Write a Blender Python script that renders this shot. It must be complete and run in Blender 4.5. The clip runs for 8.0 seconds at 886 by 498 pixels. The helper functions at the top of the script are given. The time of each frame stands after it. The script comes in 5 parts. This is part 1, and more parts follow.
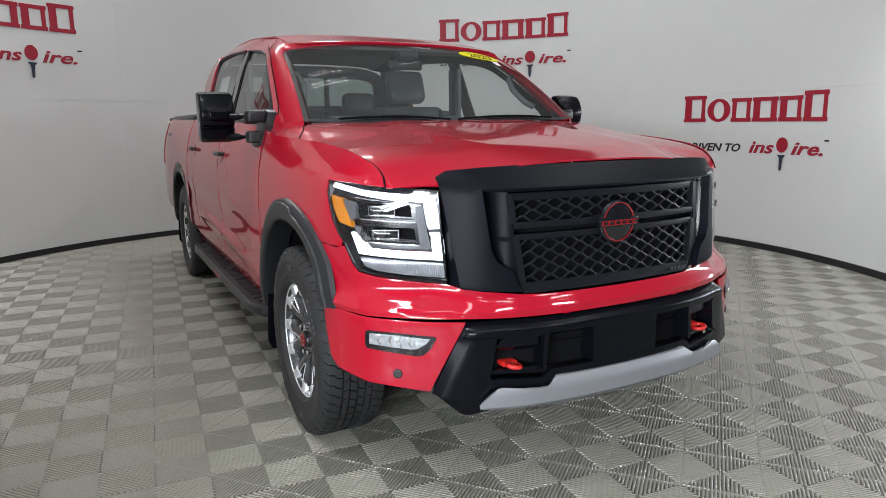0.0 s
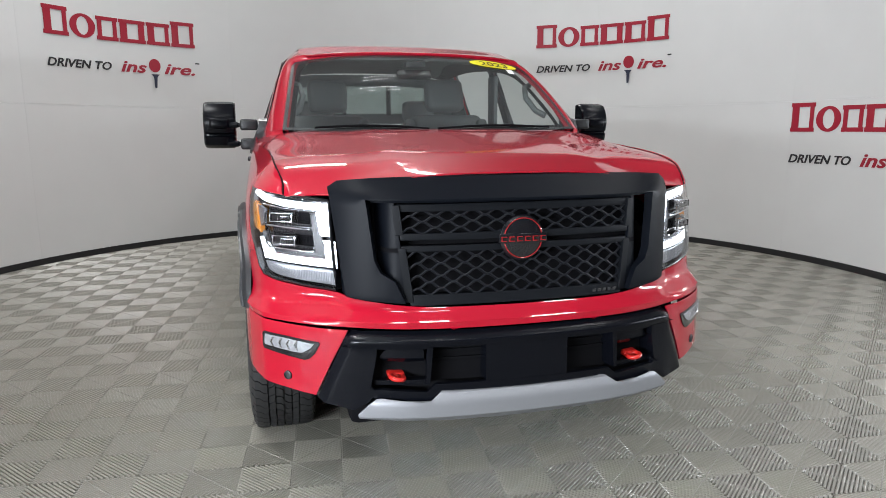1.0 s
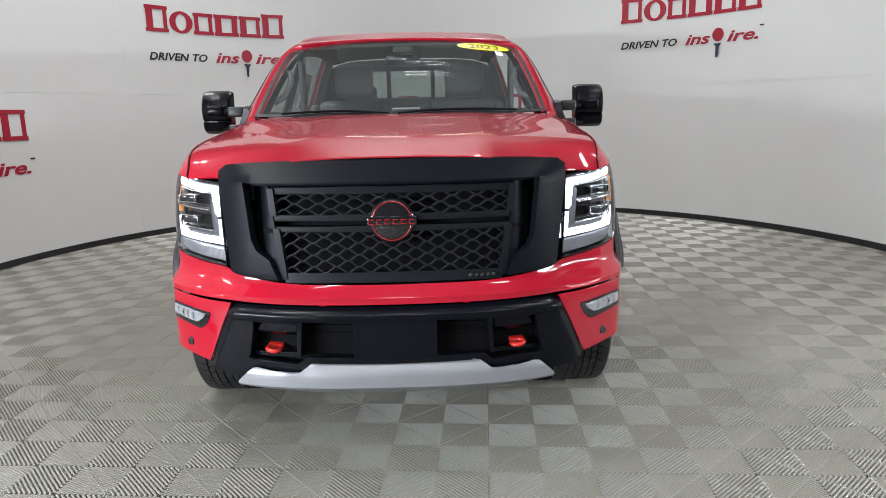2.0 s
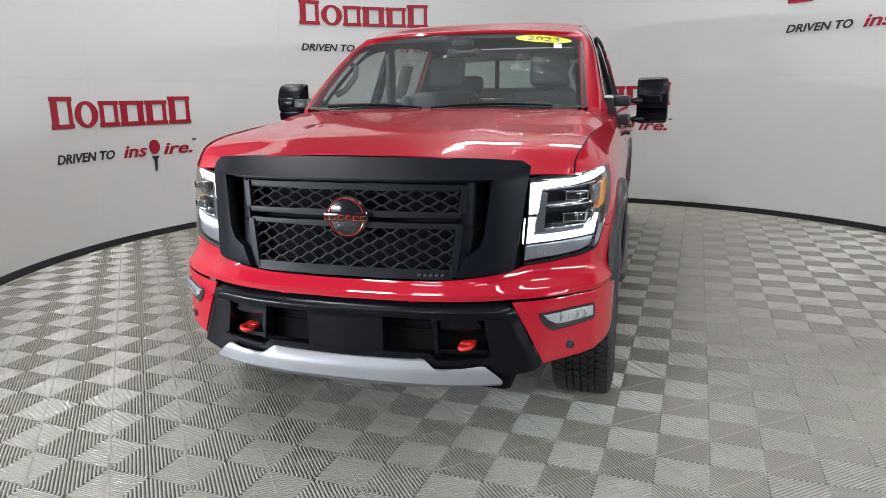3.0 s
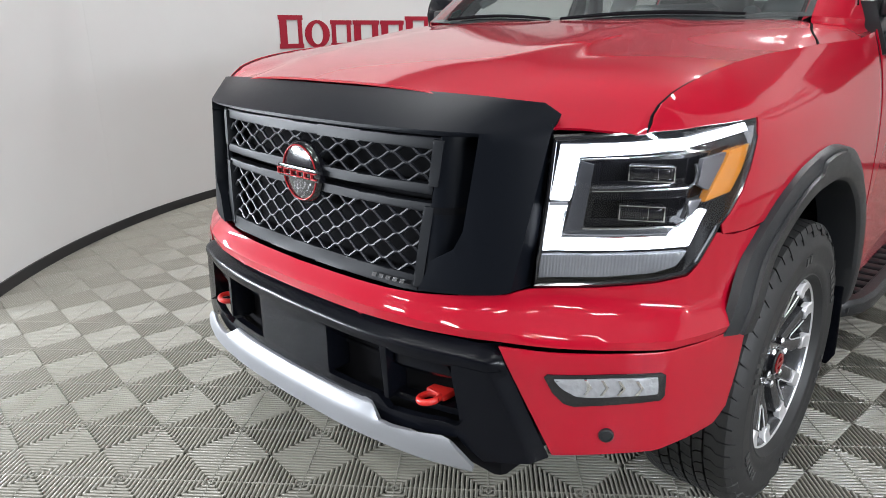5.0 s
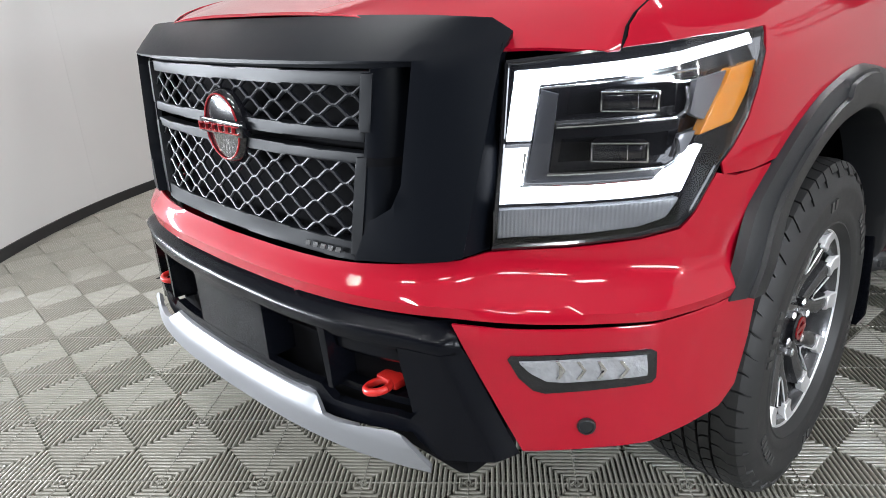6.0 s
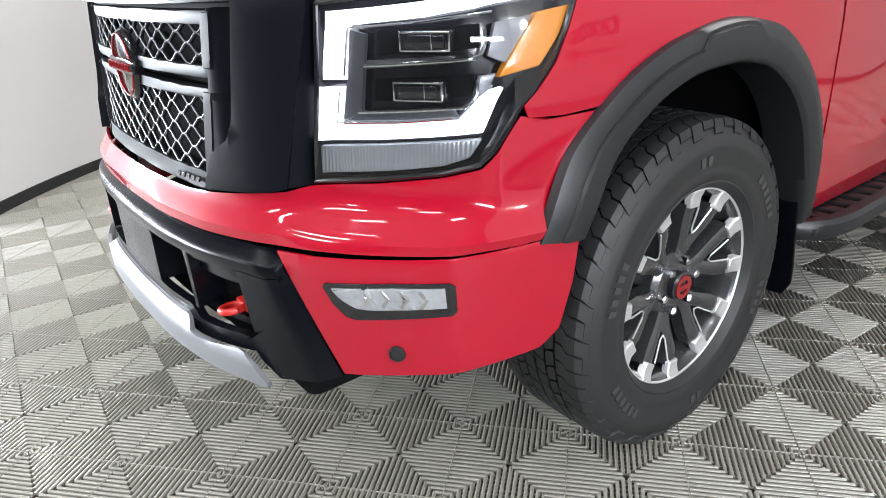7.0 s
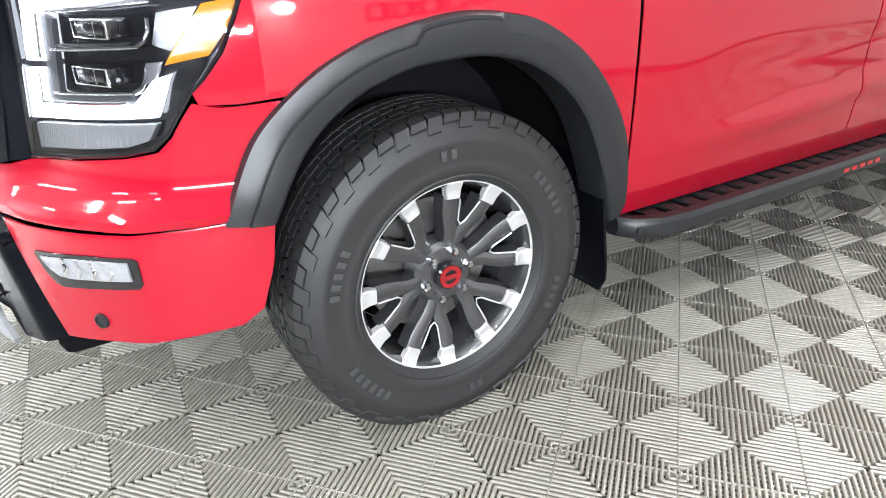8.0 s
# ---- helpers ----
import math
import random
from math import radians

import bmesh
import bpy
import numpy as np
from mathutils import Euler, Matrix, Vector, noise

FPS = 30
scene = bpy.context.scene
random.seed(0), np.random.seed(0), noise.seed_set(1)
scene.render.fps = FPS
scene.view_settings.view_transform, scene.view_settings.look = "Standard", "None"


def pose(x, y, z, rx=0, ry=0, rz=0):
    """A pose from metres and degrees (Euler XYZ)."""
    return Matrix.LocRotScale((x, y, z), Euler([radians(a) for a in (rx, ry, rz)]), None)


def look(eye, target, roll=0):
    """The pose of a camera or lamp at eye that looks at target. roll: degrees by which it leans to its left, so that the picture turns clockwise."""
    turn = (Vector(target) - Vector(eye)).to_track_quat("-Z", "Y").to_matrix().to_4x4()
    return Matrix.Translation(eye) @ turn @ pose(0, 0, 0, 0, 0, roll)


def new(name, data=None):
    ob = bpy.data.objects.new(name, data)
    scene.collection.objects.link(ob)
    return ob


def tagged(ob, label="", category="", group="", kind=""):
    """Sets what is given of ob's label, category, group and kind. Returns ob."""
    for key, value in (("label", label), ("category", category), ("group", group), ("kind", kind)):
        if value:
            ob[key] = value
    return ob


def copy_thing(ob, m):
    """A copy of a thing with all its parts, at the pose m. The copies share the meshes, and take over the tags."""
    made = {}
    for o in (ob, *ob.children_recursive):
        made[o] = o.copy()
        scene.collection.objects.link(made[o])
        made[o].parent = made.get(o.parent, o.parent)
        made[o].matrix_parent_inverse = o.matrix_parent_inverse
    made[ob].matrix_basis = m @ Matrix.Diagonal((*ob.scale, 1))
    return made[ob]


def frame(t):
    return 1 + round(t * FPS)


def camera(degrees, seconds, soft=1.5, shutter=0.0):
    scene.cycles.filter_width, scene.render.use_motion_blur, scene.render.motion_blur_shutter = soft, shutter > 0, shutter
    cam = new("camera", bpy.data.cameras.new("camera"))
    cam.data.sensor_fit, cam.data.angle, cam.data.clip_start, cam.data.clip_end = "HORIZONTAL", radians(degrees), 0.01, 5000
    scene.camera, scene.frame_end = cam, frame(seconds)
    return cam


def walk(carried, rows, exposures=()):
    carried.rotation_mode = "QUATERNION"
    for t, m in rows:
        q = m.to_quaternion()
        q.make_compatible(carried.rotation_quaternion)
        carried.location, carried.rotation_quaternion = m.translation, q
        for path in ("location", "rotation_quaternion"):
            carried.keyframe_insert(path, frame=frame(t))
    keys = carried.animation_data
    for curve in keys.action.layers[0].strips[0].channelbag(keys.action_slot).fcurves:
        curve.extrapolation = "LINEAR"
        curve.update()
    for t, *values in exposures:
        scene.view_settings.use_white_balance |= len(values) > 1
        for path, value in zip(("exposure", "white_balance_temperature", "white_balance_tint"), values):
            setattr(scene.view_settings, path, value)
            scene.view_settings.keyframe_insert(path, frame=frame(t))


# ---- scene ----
cam = camera(66.94, 8.0, soft=0.6)
ROWS = [  # seconds, eye, turn
    (0.0, -1.721, -2.801, 1.332, 79.31, 0.64, -28.00),
    (0.5, -1.312, -2.934, 1.325, 79.85, 0.93, -20.78),
    (1.0, -0.853, -3.137, 1.344, 79.87, 0.24, -14.34),
    (1.5, -0.369, -3.309, 1.348, 78.25, 1.76, -8.19),
    (1.7, -0.159, -3.344, 1.348, 78.34, 1.72, -5.91),
    (2.8, 0.842, -3.310, 1.381, 78.24, 0.18, 12.68),
    (3.0, 1.024, -3.227, 1.394, 77.36, 0.63, 15.68),
    (3.5, 1.434, -3.003, 1.387, 75.22, 0.35, 27.42),
    (4.0, 1.571, -2.645, 1.350, 74.41, -1.90, 33.56),
    (4.5, 1.533, -2.261, 1.351, 72.93, -2.89, 37.77),
    (4.7, 1.499, -2.099, 1.341, 72.91, -1.48, 42.03),
    (5.8, 1.347, -1.684, 1.218, 69.36, 2.49, 44.46),
    (6.0, 1.379, -1.639, 1.204, 69.38, 3.08, 44.36),
    (6.5, 1.523, -1.525, 1.159, 68.82, 0.66, 44.62),
    (7.0, 1.760, -1.349, 1.149, 66.98, 2.62, 51.71),
    (7.5, 1.980, -1.119, 1.150, 65.40, 3.07, 54.60),
    (8.0, 2.196, -0.777, 1.175, 64.45, 1.44, 58.09),
]
walk(cam, [(row[0], pose(*row[1:])) for row in ROWS],
     exposures=[(0, -.58), (1.0, -.32), (2.2, -.22), (3.5, -.12), (4.5, .04), (6.0, .10), (7.0, .40), (8.0, 1.06)])

# ---- light ----
world = bpy.data.worlds.new("studio_air")
scene.world = world
world.use_nodes = True
world.node_tree.nodes["Background"].inputs[0].default_value = (0.9, 0.95, 1.0, 1)
world.node_tree.nodes["Background"].inputs[1].default_value = 0.05

CENTRE, RADIUS = Vector((0.254, 1.975, 0)), 4.17   # the round booth
CEILING = 6.2


def lamp(name, place, target, size, power, colour=(.97, 0.985, 1.0)):
    data = bpy.data.lights.new(name, "AREA")
    data.shape, data.size, data.size_y, data.energy, data.color = "RECTANGLE", size[0], size[1], power, colour
    ob = new(name, data)
    ob.matrix_world = look(place, target)
    return ob


# strip lights high under the hall's ceiling, and two added globe lamps on the booth's wall
STRIPS = [(-2.6, -.9, 110), (3.2, -.9, 40), (-2.4, -3.4, 20), (-.3, -3.6, 20), (3.6, -3.4, 40),
          (-2.4, -6.0, 90), (-.3, -6.0, 80), (3.6, -6.0, 90), (-4.6, -8.8, 110), (-.3, -8.8, 130), (3.6, -8.8, 100),
          # four over the booth, added to brighten its wall, unmirrored in the windscreen
          (-3.3, .75, 215), (-.8, 5.95, 230), (3.9, .75, 50), (1.0, 5.95, 190)]
strip_width = lambda y: .30 if y < 0 else .14        # broad ones in the hall, narrow ones over the booth
for x, y, watts in STRIPS:
    lamp("strip_light_glow", (x, y, CEILING - .16), (x, y, 0), (1.2, strip_width(y)), watts)
# long added tube lights on stands before the booth's opening, unseen, for floor contrast
ADDED_LIGHTS = [(-4.5, -2.3, 1.3, 170), (-4.3, -4.5, 1.25, 560), (5.5, -2.0, 1.7, 245)]      # place, height, watts
for x, y, z, watts in ADDED_LIGHTS:
    lamp("studio_light_glow", (x, y, z), (0, -.3, .1), (3.0, .07), watts, (.86, .92, 1.0))
# bare tubes in pairs over the truck
TUBES = [(.28, 3.20), (.28, 2.65)]
for x, y in TUBES:
    for d in (-.075, .075):
        lamp("tube_light_glow", (x, y + d, CEILING - .16), (x, y + d, 0), (.80, .010), .7)

# ---- materials ----


def material(name, colour, rough=.5, metal=0.0, coat=0.0, spec=.5, grain=None, bump=None, emit=None):
    """A Principled material. grain: (scale, amount) of colour variation at two sizes; bump: (scale, strength, distance)."""
    m = bpy.data.materials.new(name)
    m.use_nodes = True
    t = m.node_tree
    b = t.nodes["Principled BSDF"]
    b.inputs["Base Color"].default_value = (*colour, 1)
    b.inputs["Roughness"].default_value, b.inputs["Metallic"].default_value = rough, metal
    b.inputs["Coat Weight"].default_value, b.inputs["Coat Roughness"].default_value, b.inputs["Coat IOR"].default_value = coat, .055, 1.52
    b.inputs["Specular IOR Level"].default_value = spec
    at = t.nodes.new("ShaderNodeTexCoord").outputs["Object"]

    def noise_at(scale, detail=4):
        n = t.nodes.new("ShaderNodeTexNoise")
        n.inputs["Scale"].default_value, n.inputs["Detail"].default_value = scale, detail
        t.links.new(at, n.inputs["Vector"])
        return n.outputs["Fac"]

    def mathe(op, a, c):
        n = t.nodes.new("ShaderNodeMath")
        n.operation = op
        for i, v in enumerate((a, c)):
            if isinstance(v, (int, float)):
                n.inputs[i].default_value = v
            else:
                t.links.new(v, n.inputs[i])
        return n.outputs[0]

    if grain:
        scale, amount = grain
        both = mathe("ADD", mathe("MULTIPLY", noise_at(scale), .6), mathe("MULTIPLY", noise_at(scale * .07), .4))
        gain = mathe("ADD", mathe("MULTIPLY", mathe("SUBTRACT", both, .5), amount * 2), 1)
        mix = t.nodes.new("ShaderNodeMix")
        mix.data_type, mix.blend_type = "RGBA", "MULTIPLY"
        mix.inputs["Factor"].default_value = 1
        mix.inputs["A"].default_value = (*colour, 1)
        t.links.new(gain, mix.inputs["B"])
        t.links.new(mix.outputs["Result"], b.inputs["Base Color"])
        t.links.new(mathe("ADD", mathe("MULTIPLY", mathe("SUBTRACT", both, .5), amount), rough), b.inputs["Roughness"])
    if bump:
        scale, strength, distance = bump
        n = t.nodes.new("ShaderNodeBump")
        n.inputs["Strength"].default_value, n.inputs["Distance"].default_value = strength, distance
        t.links.new(noise_at(scale, 3), n.inputs["Height"])
        t.links.new(n.outputs[0], b.inputs["Normal"])
    if emit:
        b.inputs["Emission Color"].default_value, b.inputs["Emission Strength"].default_value = (*emit[0], 1), emit[1]
    return m


def glass(name, tint, shine=.02, ior=1.5, haze=0.0):
    """A thin pane. haze: the share of a pale diffuse veil, in place of a mirrored ceiling."""
    m = bpy.data.materials.new(name)
    m.use_nodes = True
    t = m.node_tree
    t.nodes.remove(t.nodes["Principled BSDF"])
    clear, gloss = t.nodes.new("ShaderNodeBsdfTransparent"), t.nodes.new("ShaderNodeBsdfGlossy")
    clear.inputs[0].default_value = (*tint, 1)
    gloss.inputs["Roughness"].default_value = shine
    # gloss of a thin pane, alike from both sides: Schlick's rule
    face, mix = t.nodes.new("ShaderNodeLayerWeight"), t.nodes.new("ShaderNodeMixShader")
    face.inputs["Blend"].default_value = .5
    f0 = ((ior - 1) / (ior + 1)) ** 2 * 1.6
    power, rule = t.nodes.new("ShaderNodeMath"), t.nodes.new("ShaderNodeMath")
    power.operation, rule.operation = "POWER", "MULTIPLY_ADD"
    power.inputs[1].default_value, rule.inputs[1].default_value, rule.inputs[2].default_value = 4.5, 1 - f0, f0
    t.links.new(face.outputs["Facing"], power.inputs[0])
    t.links.new(power.outputs[0], rule.inputs[0])
    # milky veil of a bright ceiling's reflection, put in as diffuse colour
    pale_veil, veil = t.nodes.new("ShaderNodeBsdfDiffuse"), t.nodes.new("ShaderNodeMixShader")
    pale_veil.inputs[0].default_value, veil.inputs[0].default_value = (.75, .80, .80, 1), haze
    t.links.new(clear.outputs[0], veil.inputs[1])
    t.links.new(pale_veil.outputs[0], veil.inputs[2])
    for a, b in ((rule.outputs[0], mix.inputs[0]), (veil.outputs[0], mix.inputs[1]), (gloss.outputs[0], mix.inputs[2]),
                 (mix.outputs[0], t.nodes["Material Output"].inputs["Surface"])):
        t.links.new(a, b)
    return m


RED = material("red_paint", (.35, .0030, .017), .42, .0, coat=1.0, spec=.05, grain=(900, .05))
SATIN = material("satin_black", (.003, .0035, .0055), .24, spec=.16, grain=(30, .03))
FRAME = material("matt_black_frame", (.0035, .0045, .007), .44, spec=.09, grain=(60, .10), bump=(900, .08, .001))
PLASTIC = material("grained_black_plastic", (.014, .015, .017), .38, grain=(80, .12), bump=(1200, .25, .0008))
GLOSS = material("gloss_black", (.008, .008, .010), .12, coat=.5)
# near-black, glossless: shade of deep openings put into the colour; also seals and wipers
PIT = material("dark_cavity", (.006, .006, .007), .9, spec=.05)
RUBBER = material("tyre_rubber", (.017, .017, .0175), .55, grain=(45, .2), bump=(500, .2, .001))
# the tyre's rubber made paler: sheen of the raised bars put into the colour
SHEEN_RUBBER = material("sidewall_marks_sheen", (.042, .042, .042), .42, grain=(60, .2))
SILVER = material("silver_paint", (.23, .235, .25), .44, .4, grain=(200, .06))
ALLOY = material("dark_alloy", (.105, .106, .112), .26, .75, coat=.5, grain=(100, .08))
MACHINED = material("machined_alloy", (.80, .80, .81), .38, .75, grain=(150, .06))
CHROME = material("chrome", (.75, .76, .78), .08, 1.0)
STEEL = material("brake_steel", (.32, .31, .30), .4, .9, grain=(80, .15))
HOOK = material("orange_red_paint", (.55, .018, .014), .35, coat=.4)
SMOKED = material("smoked_reflector", (.12, .12, .13), .32, .3, grain=(60, .2), bump=(40, .3, .004))
LAMPGREY = material("lamp_grey_plastic", (.032, .033, .038), .38, grain=(60, .1))
BADGE = material("badge_red", (.33, .014, .018), .22, .35, coat=.6)
LATTICE = material("grille_black", (.005, .006, .008), .48, spec=.17)
MESH = material("mesh_black", (.006, .007, .010), .42, spec=.24)
LED = material("led_strip", (.9, .9, .9), .4, emit=((.84, .90, 1.0), 5.0))
# a faint glow is added to the amber, though the reflector is no lamp
AMBER = material("amber_reflector", (.52, .18, .008), .15, coat=1.0, bump=(240, .12, .002), emit=((1.0, .42, .03), .06))
LENS = glass("lamp_lens", (.93, .94, .96), .01, 1.45)
RIBBED = material("ribbed_clear_lens", (.21, .215, .23), .20, .35, grain=(14, .3))
# fine upright ribs pressed into the lens
wave, ridge = RIBBED.node_tree.nodes.new("ShaderNodeTexWave"), RIBBED.node_tree.nodes.new("ShaderNodeBump")
wave.inputs["Scale"].default_value, ridge.inputs["Strength"].default_value, ridge.inputs["Distance"].default_value = 55, .35, .002
RIBBED.node_tree.links.new(RIBBED.node_tree.nodes["Texture Coordinate"].outputs["Object"], wave.inputs["Vector"])
RIBBED.node_tree.links.new(wave.outputs["Fac"], ridge.inputs["Height"])
RIBBED.node_tree.links.new(ridge.outputs[0], RIBBED.node_tree.nodes["Principled BSDF"].inputs["Normal"])
FACETED = material("faceted_clear_lens", (.42, .43, .46), .12, .5, grain=(60, .35), bump=(45, 1.0, .008))
SCREEN = glass("windscreen_glass", (.70, .77, .75), .005, 1.56, haze=.025)
TINTED = glass("tinted_glass", (.78, .80, .79), .005, 1.5)
PRIVACY = glass("privacy_glass", (.55, .57, .57), .005, 1.5)
CABIN = material("charcoal_trim", (.085, .095, .095), .6, grain=(50, .15), bump=(400, .2, .001))
LEATHER = material("charcoal_leather", (.085, .095, .095), .45, grain=(90, .15), bump=(350, .25, .001))
LINING = material("grey_headlining", (.16, .165, .16), .9, grain=(80, .1))
YELLOW = material("yellow_sticker", (.80, .70, .015), .4)
BLACK = material("black_print", (.012, .012, .014), .5)
WHITE = material("white_paper", (.75, .75, .74), .6)
WALL = material("white_wall_sheet", (.59, .594, .582), .48, grain=(3, .05), bump=(2.2, .12, .01))
CEIL = material("grey_ceiling", (.55, .55, .555), .8, grain=(4, .08))
HALL_GREY = material("grey_hall_wall", (.08, .08, .08), .8, grain=(4, .08))
TRIM = material("black_skirting", (.010, .010, .011), .5, grain=(30, .2))
TILE = material("grey_floor_plastic", (.212, .203, .172), .30, spec=1.0, grain=(25, .10))
BASE = material("dark_subfloor", (.014, .0125, .008), .8, grain=(40, .3))
CRIMSON = material("crimson_vinyl", (.30, .008, .025), .35, grain=(20, .05))
NAVY = material("dark_blue_vinyl", (.02, .025, .05), .35)
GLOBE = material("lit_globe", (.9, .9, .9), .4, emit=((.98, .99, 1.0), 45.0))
LAMPBODY = material("white_lamp_body", (.8, .8, .8), .4, grain=(20, .04))

# ---- building ----


def pchip(xs, ys):
    """A smooth curve through the points (xs, ys) that never overshoots."""
    xs, ys = np.asarray(xs, float), np.asarray(ys, float)
    h, d = np.diff(xs), np.diff(ys) / np.diff(xs)
    m = np.empty(len(xs))
    m[0], m[-1] = d[0], d[-1]
    for i in range(1, len(xs) - 1):
        if d[i - 1] * d[i] <= 0:
            m[i] = 0
        else:
            a, b = 2 * h[i] + h[i - 1], h[i] + 2 * h[i - 1]
            m[i] = (a + b) / (a / d[i - 1] + b / d[i])

    def f(x):
        i = min(max(int(np.searchsorted(xs, x)) - 1, 0), len(h) - 1)
        if x < xs[0] or x > xs[-1]:
            k = 0 if x < xs[0] else -1
            return float(ys[k] + (x - xs[k]) * m[k])
        t = (x - xs[i]) / h[i]
        return float(ys[i] * (1 + 2 * t) * (1 - t) ** 2 + m[i] * h[i] * t * (1 - t) ** 2
                     + ys[i + 1] * t * t * (3 - 2 * t) + m[i + 1] * h[i] * t * t * (t - 1))
    return f


def ease(a, b, x):
    t = min(max((x - a) / (b - a), 0.0), 1.0)
    return t * t * (3 - 2 * t)


# the front of the truck: plan curves of the nose above and of the bumper below, from the middle (0) round to the flank (1)
NOSE_U = (0, .15, .30, .42, .50, .55, .63, .71, .795, .805, .86, .93, 1)
NOSE_X = pchip(NOSE_U, (0, .20, .40, .54, .615, .66, .75, .833, .9065, .9110, .938, .961, .972))
NOSE_Y = pchip(NOSE_U, (-.955, -.95, -.928, -.885, -.835, -.79, -.735, -.673, -.592, -.5815, -.49, -.36, -.15))
BUMP_X = pchip(NOSE_U, (0, .20, .40, .55, .625, .68, .76, .836, .911, .9155, .951, .975, .98))
BUMP_Y = pchip(NOSE_U, (-.99, -.985, -.962, -.918, -.885, -.862, -.815, -.754, -.675, -.6645, -.565, -.42, -.25))


LEAN = pchip((.95, 1.02, 1.08, 1.14, 1.20), (0, .006, .014, .032, .062))


def front(u, z, out=0.0):
    """A point of the truck's front: u round from the middle, height z, pushed out by so many metres."""
    s, u = (-1 if u < 0 else 1), abs(u)
    def at(u):
        w = ease(.652, .765, z)
        return (BUMP_X(u) * (1 - w) + NOSE_X(u) * w - (LEAN(z) * ease(.55, .86, u) if z > .95 else 0),
                BUMP_Y(u) * (1 - w) + NOSE_Y(u) * w + .07 * max(0, z - .77))
    x, y = at(u)
    if out:
        (x0, y0), (x1, y1) = at(max(u - .02, 0)), at(u + .02)
        tx, ty = x1 - x0, y1 - y0
        l = math.hypot(tx, ty)
        x, y = x + ty / l * out, y - tx / l * out
    return s * x, y, z


SIDE_Y = pchip((-.70, -.60, -.50, -.38, -.20, 0, .5, 2.5, 3.5, 4.4, 4.75),
               (.815, .895, .935, .957, .970, .975, .978, .982, .990, 1.0, .985))
SIDE_Z = pchip((.40, .47, .60, .80, .95, 1.08, 1.20, 1.28, 1.38), (-.035, -.012, 0, .003, .002, -.006, -.026, -.05, -.09))
FEND_Z = pchip((.95, 1.05, 1.12, 1.18, 1.23, 1.27), (0, -.006, -.014, -.045, -.085, -.115))


def flank(y, z, out=0.0):
    """A point of the truck's left flank."""
    x = SIDE_Y(y) + SIDE_Z(z)
    if z > .95:
        x += FEND_Z(z) * (1 - ease(-.45, .55, y)) * .8
    return x + out, y, z


HOOD_TOP = pchip((-.85, -.6, -.2, .2, .45), (1.187, 1.238, 1.292, 1.335, 1.352))
HOOD_CUT_Z = pchip((-.70, -.67, -.655, -.60, -.45, -.2, 0, .13, .36), (1.106, 1.117, 1.148, 1.190, 1.228, 1.253, 1.264, 1.272, 1.280))
HOOD_CUT_X = lambda y: flank(y, HOOD_CUT_Z(y))[0] - .004


def hood_at(x, y, up=0.0):
    a = abs(x) / HOOD_CUT_X(y)
    d = HOOD_TOP(y) - HOOD_CUT_Z(y)
    return x, y, HOOD_TOP(y) - d * min(a, 1.02) ** (3.4 + 8 * ease(-.25, .36, y)) + .010 * (1 - ease(.36, .50, abs(x))) - .005 + up


def part(name, bm, mat, parent=None, label="", s=1, smooth=35):
    """Links a bmesh as one mesh object under a thing or a part. s=-1: mirrored to the right-hand side."""
    if s < 0:
        for v in bm.verts:
            v.co.x = -v.co.x
        bmesh.ops.reverse_faces(bm, faces=bm.faces[:])
    me = bpy.data.meshes.new(name)
    bm.to_mesh(me)
    bm.free()
    me.materials.append(mat)
    if smooth:
        for p in me.polygons:
            p.use_smooth = True
        me.set_sharp_from_angle(angle=radians(smooth))
    ob = new(name, me)
    if parent:
        ob.parent = parent
    if label:
        ob["label"] = label
    return ob


def thing(name, label, category, place=(0, 0, 0), group=""):
    ob = new(name)
    ob.location = place
    return tagged(ob, label, category, group)


def orient(bm, faces, away):
    """Turns a sheet's faces so that on the whole they look along away."""
    n = Vector()
    for f in faces:
        f.normal_update()
        n += f.normal * f.calc_area()
    if n.dot(Vector(away)) < 0:
        bmesh.ops.reverse_faces(bm, faces=faces)


def thicken(bm, thick, edge=0.0):
    """Gives a sheet its thickness, backwards, and rounds the rim."""
    bm.normal_update()
    faces, verts = bm.faces[:], bm.verts[:]
    rim = [e for e in bm.edges if len(e.link_faces) == 1]
    inner = {v: bm.verts.new(v.co - v.normal * thick) for v in verts}
    for f in faces:
        bm.faces.new([inner[v] for v in reversed(f.verts)])
    for e in rim:
        f = e.link_faces[0]
        loop = next(l for l in f.loops if l.edge == e)
        a, b = loop.vert, loop.link_loop_next.vert
        bm.faces.new((b, a, inner[a], inner[b]))
    if edge:
        bmesh.ops.bevel(bm, geom=rim, offset=edge, segments=2, profile=.6, affect="EDGES", clamp_overlap=True)
    bm.normal_update()


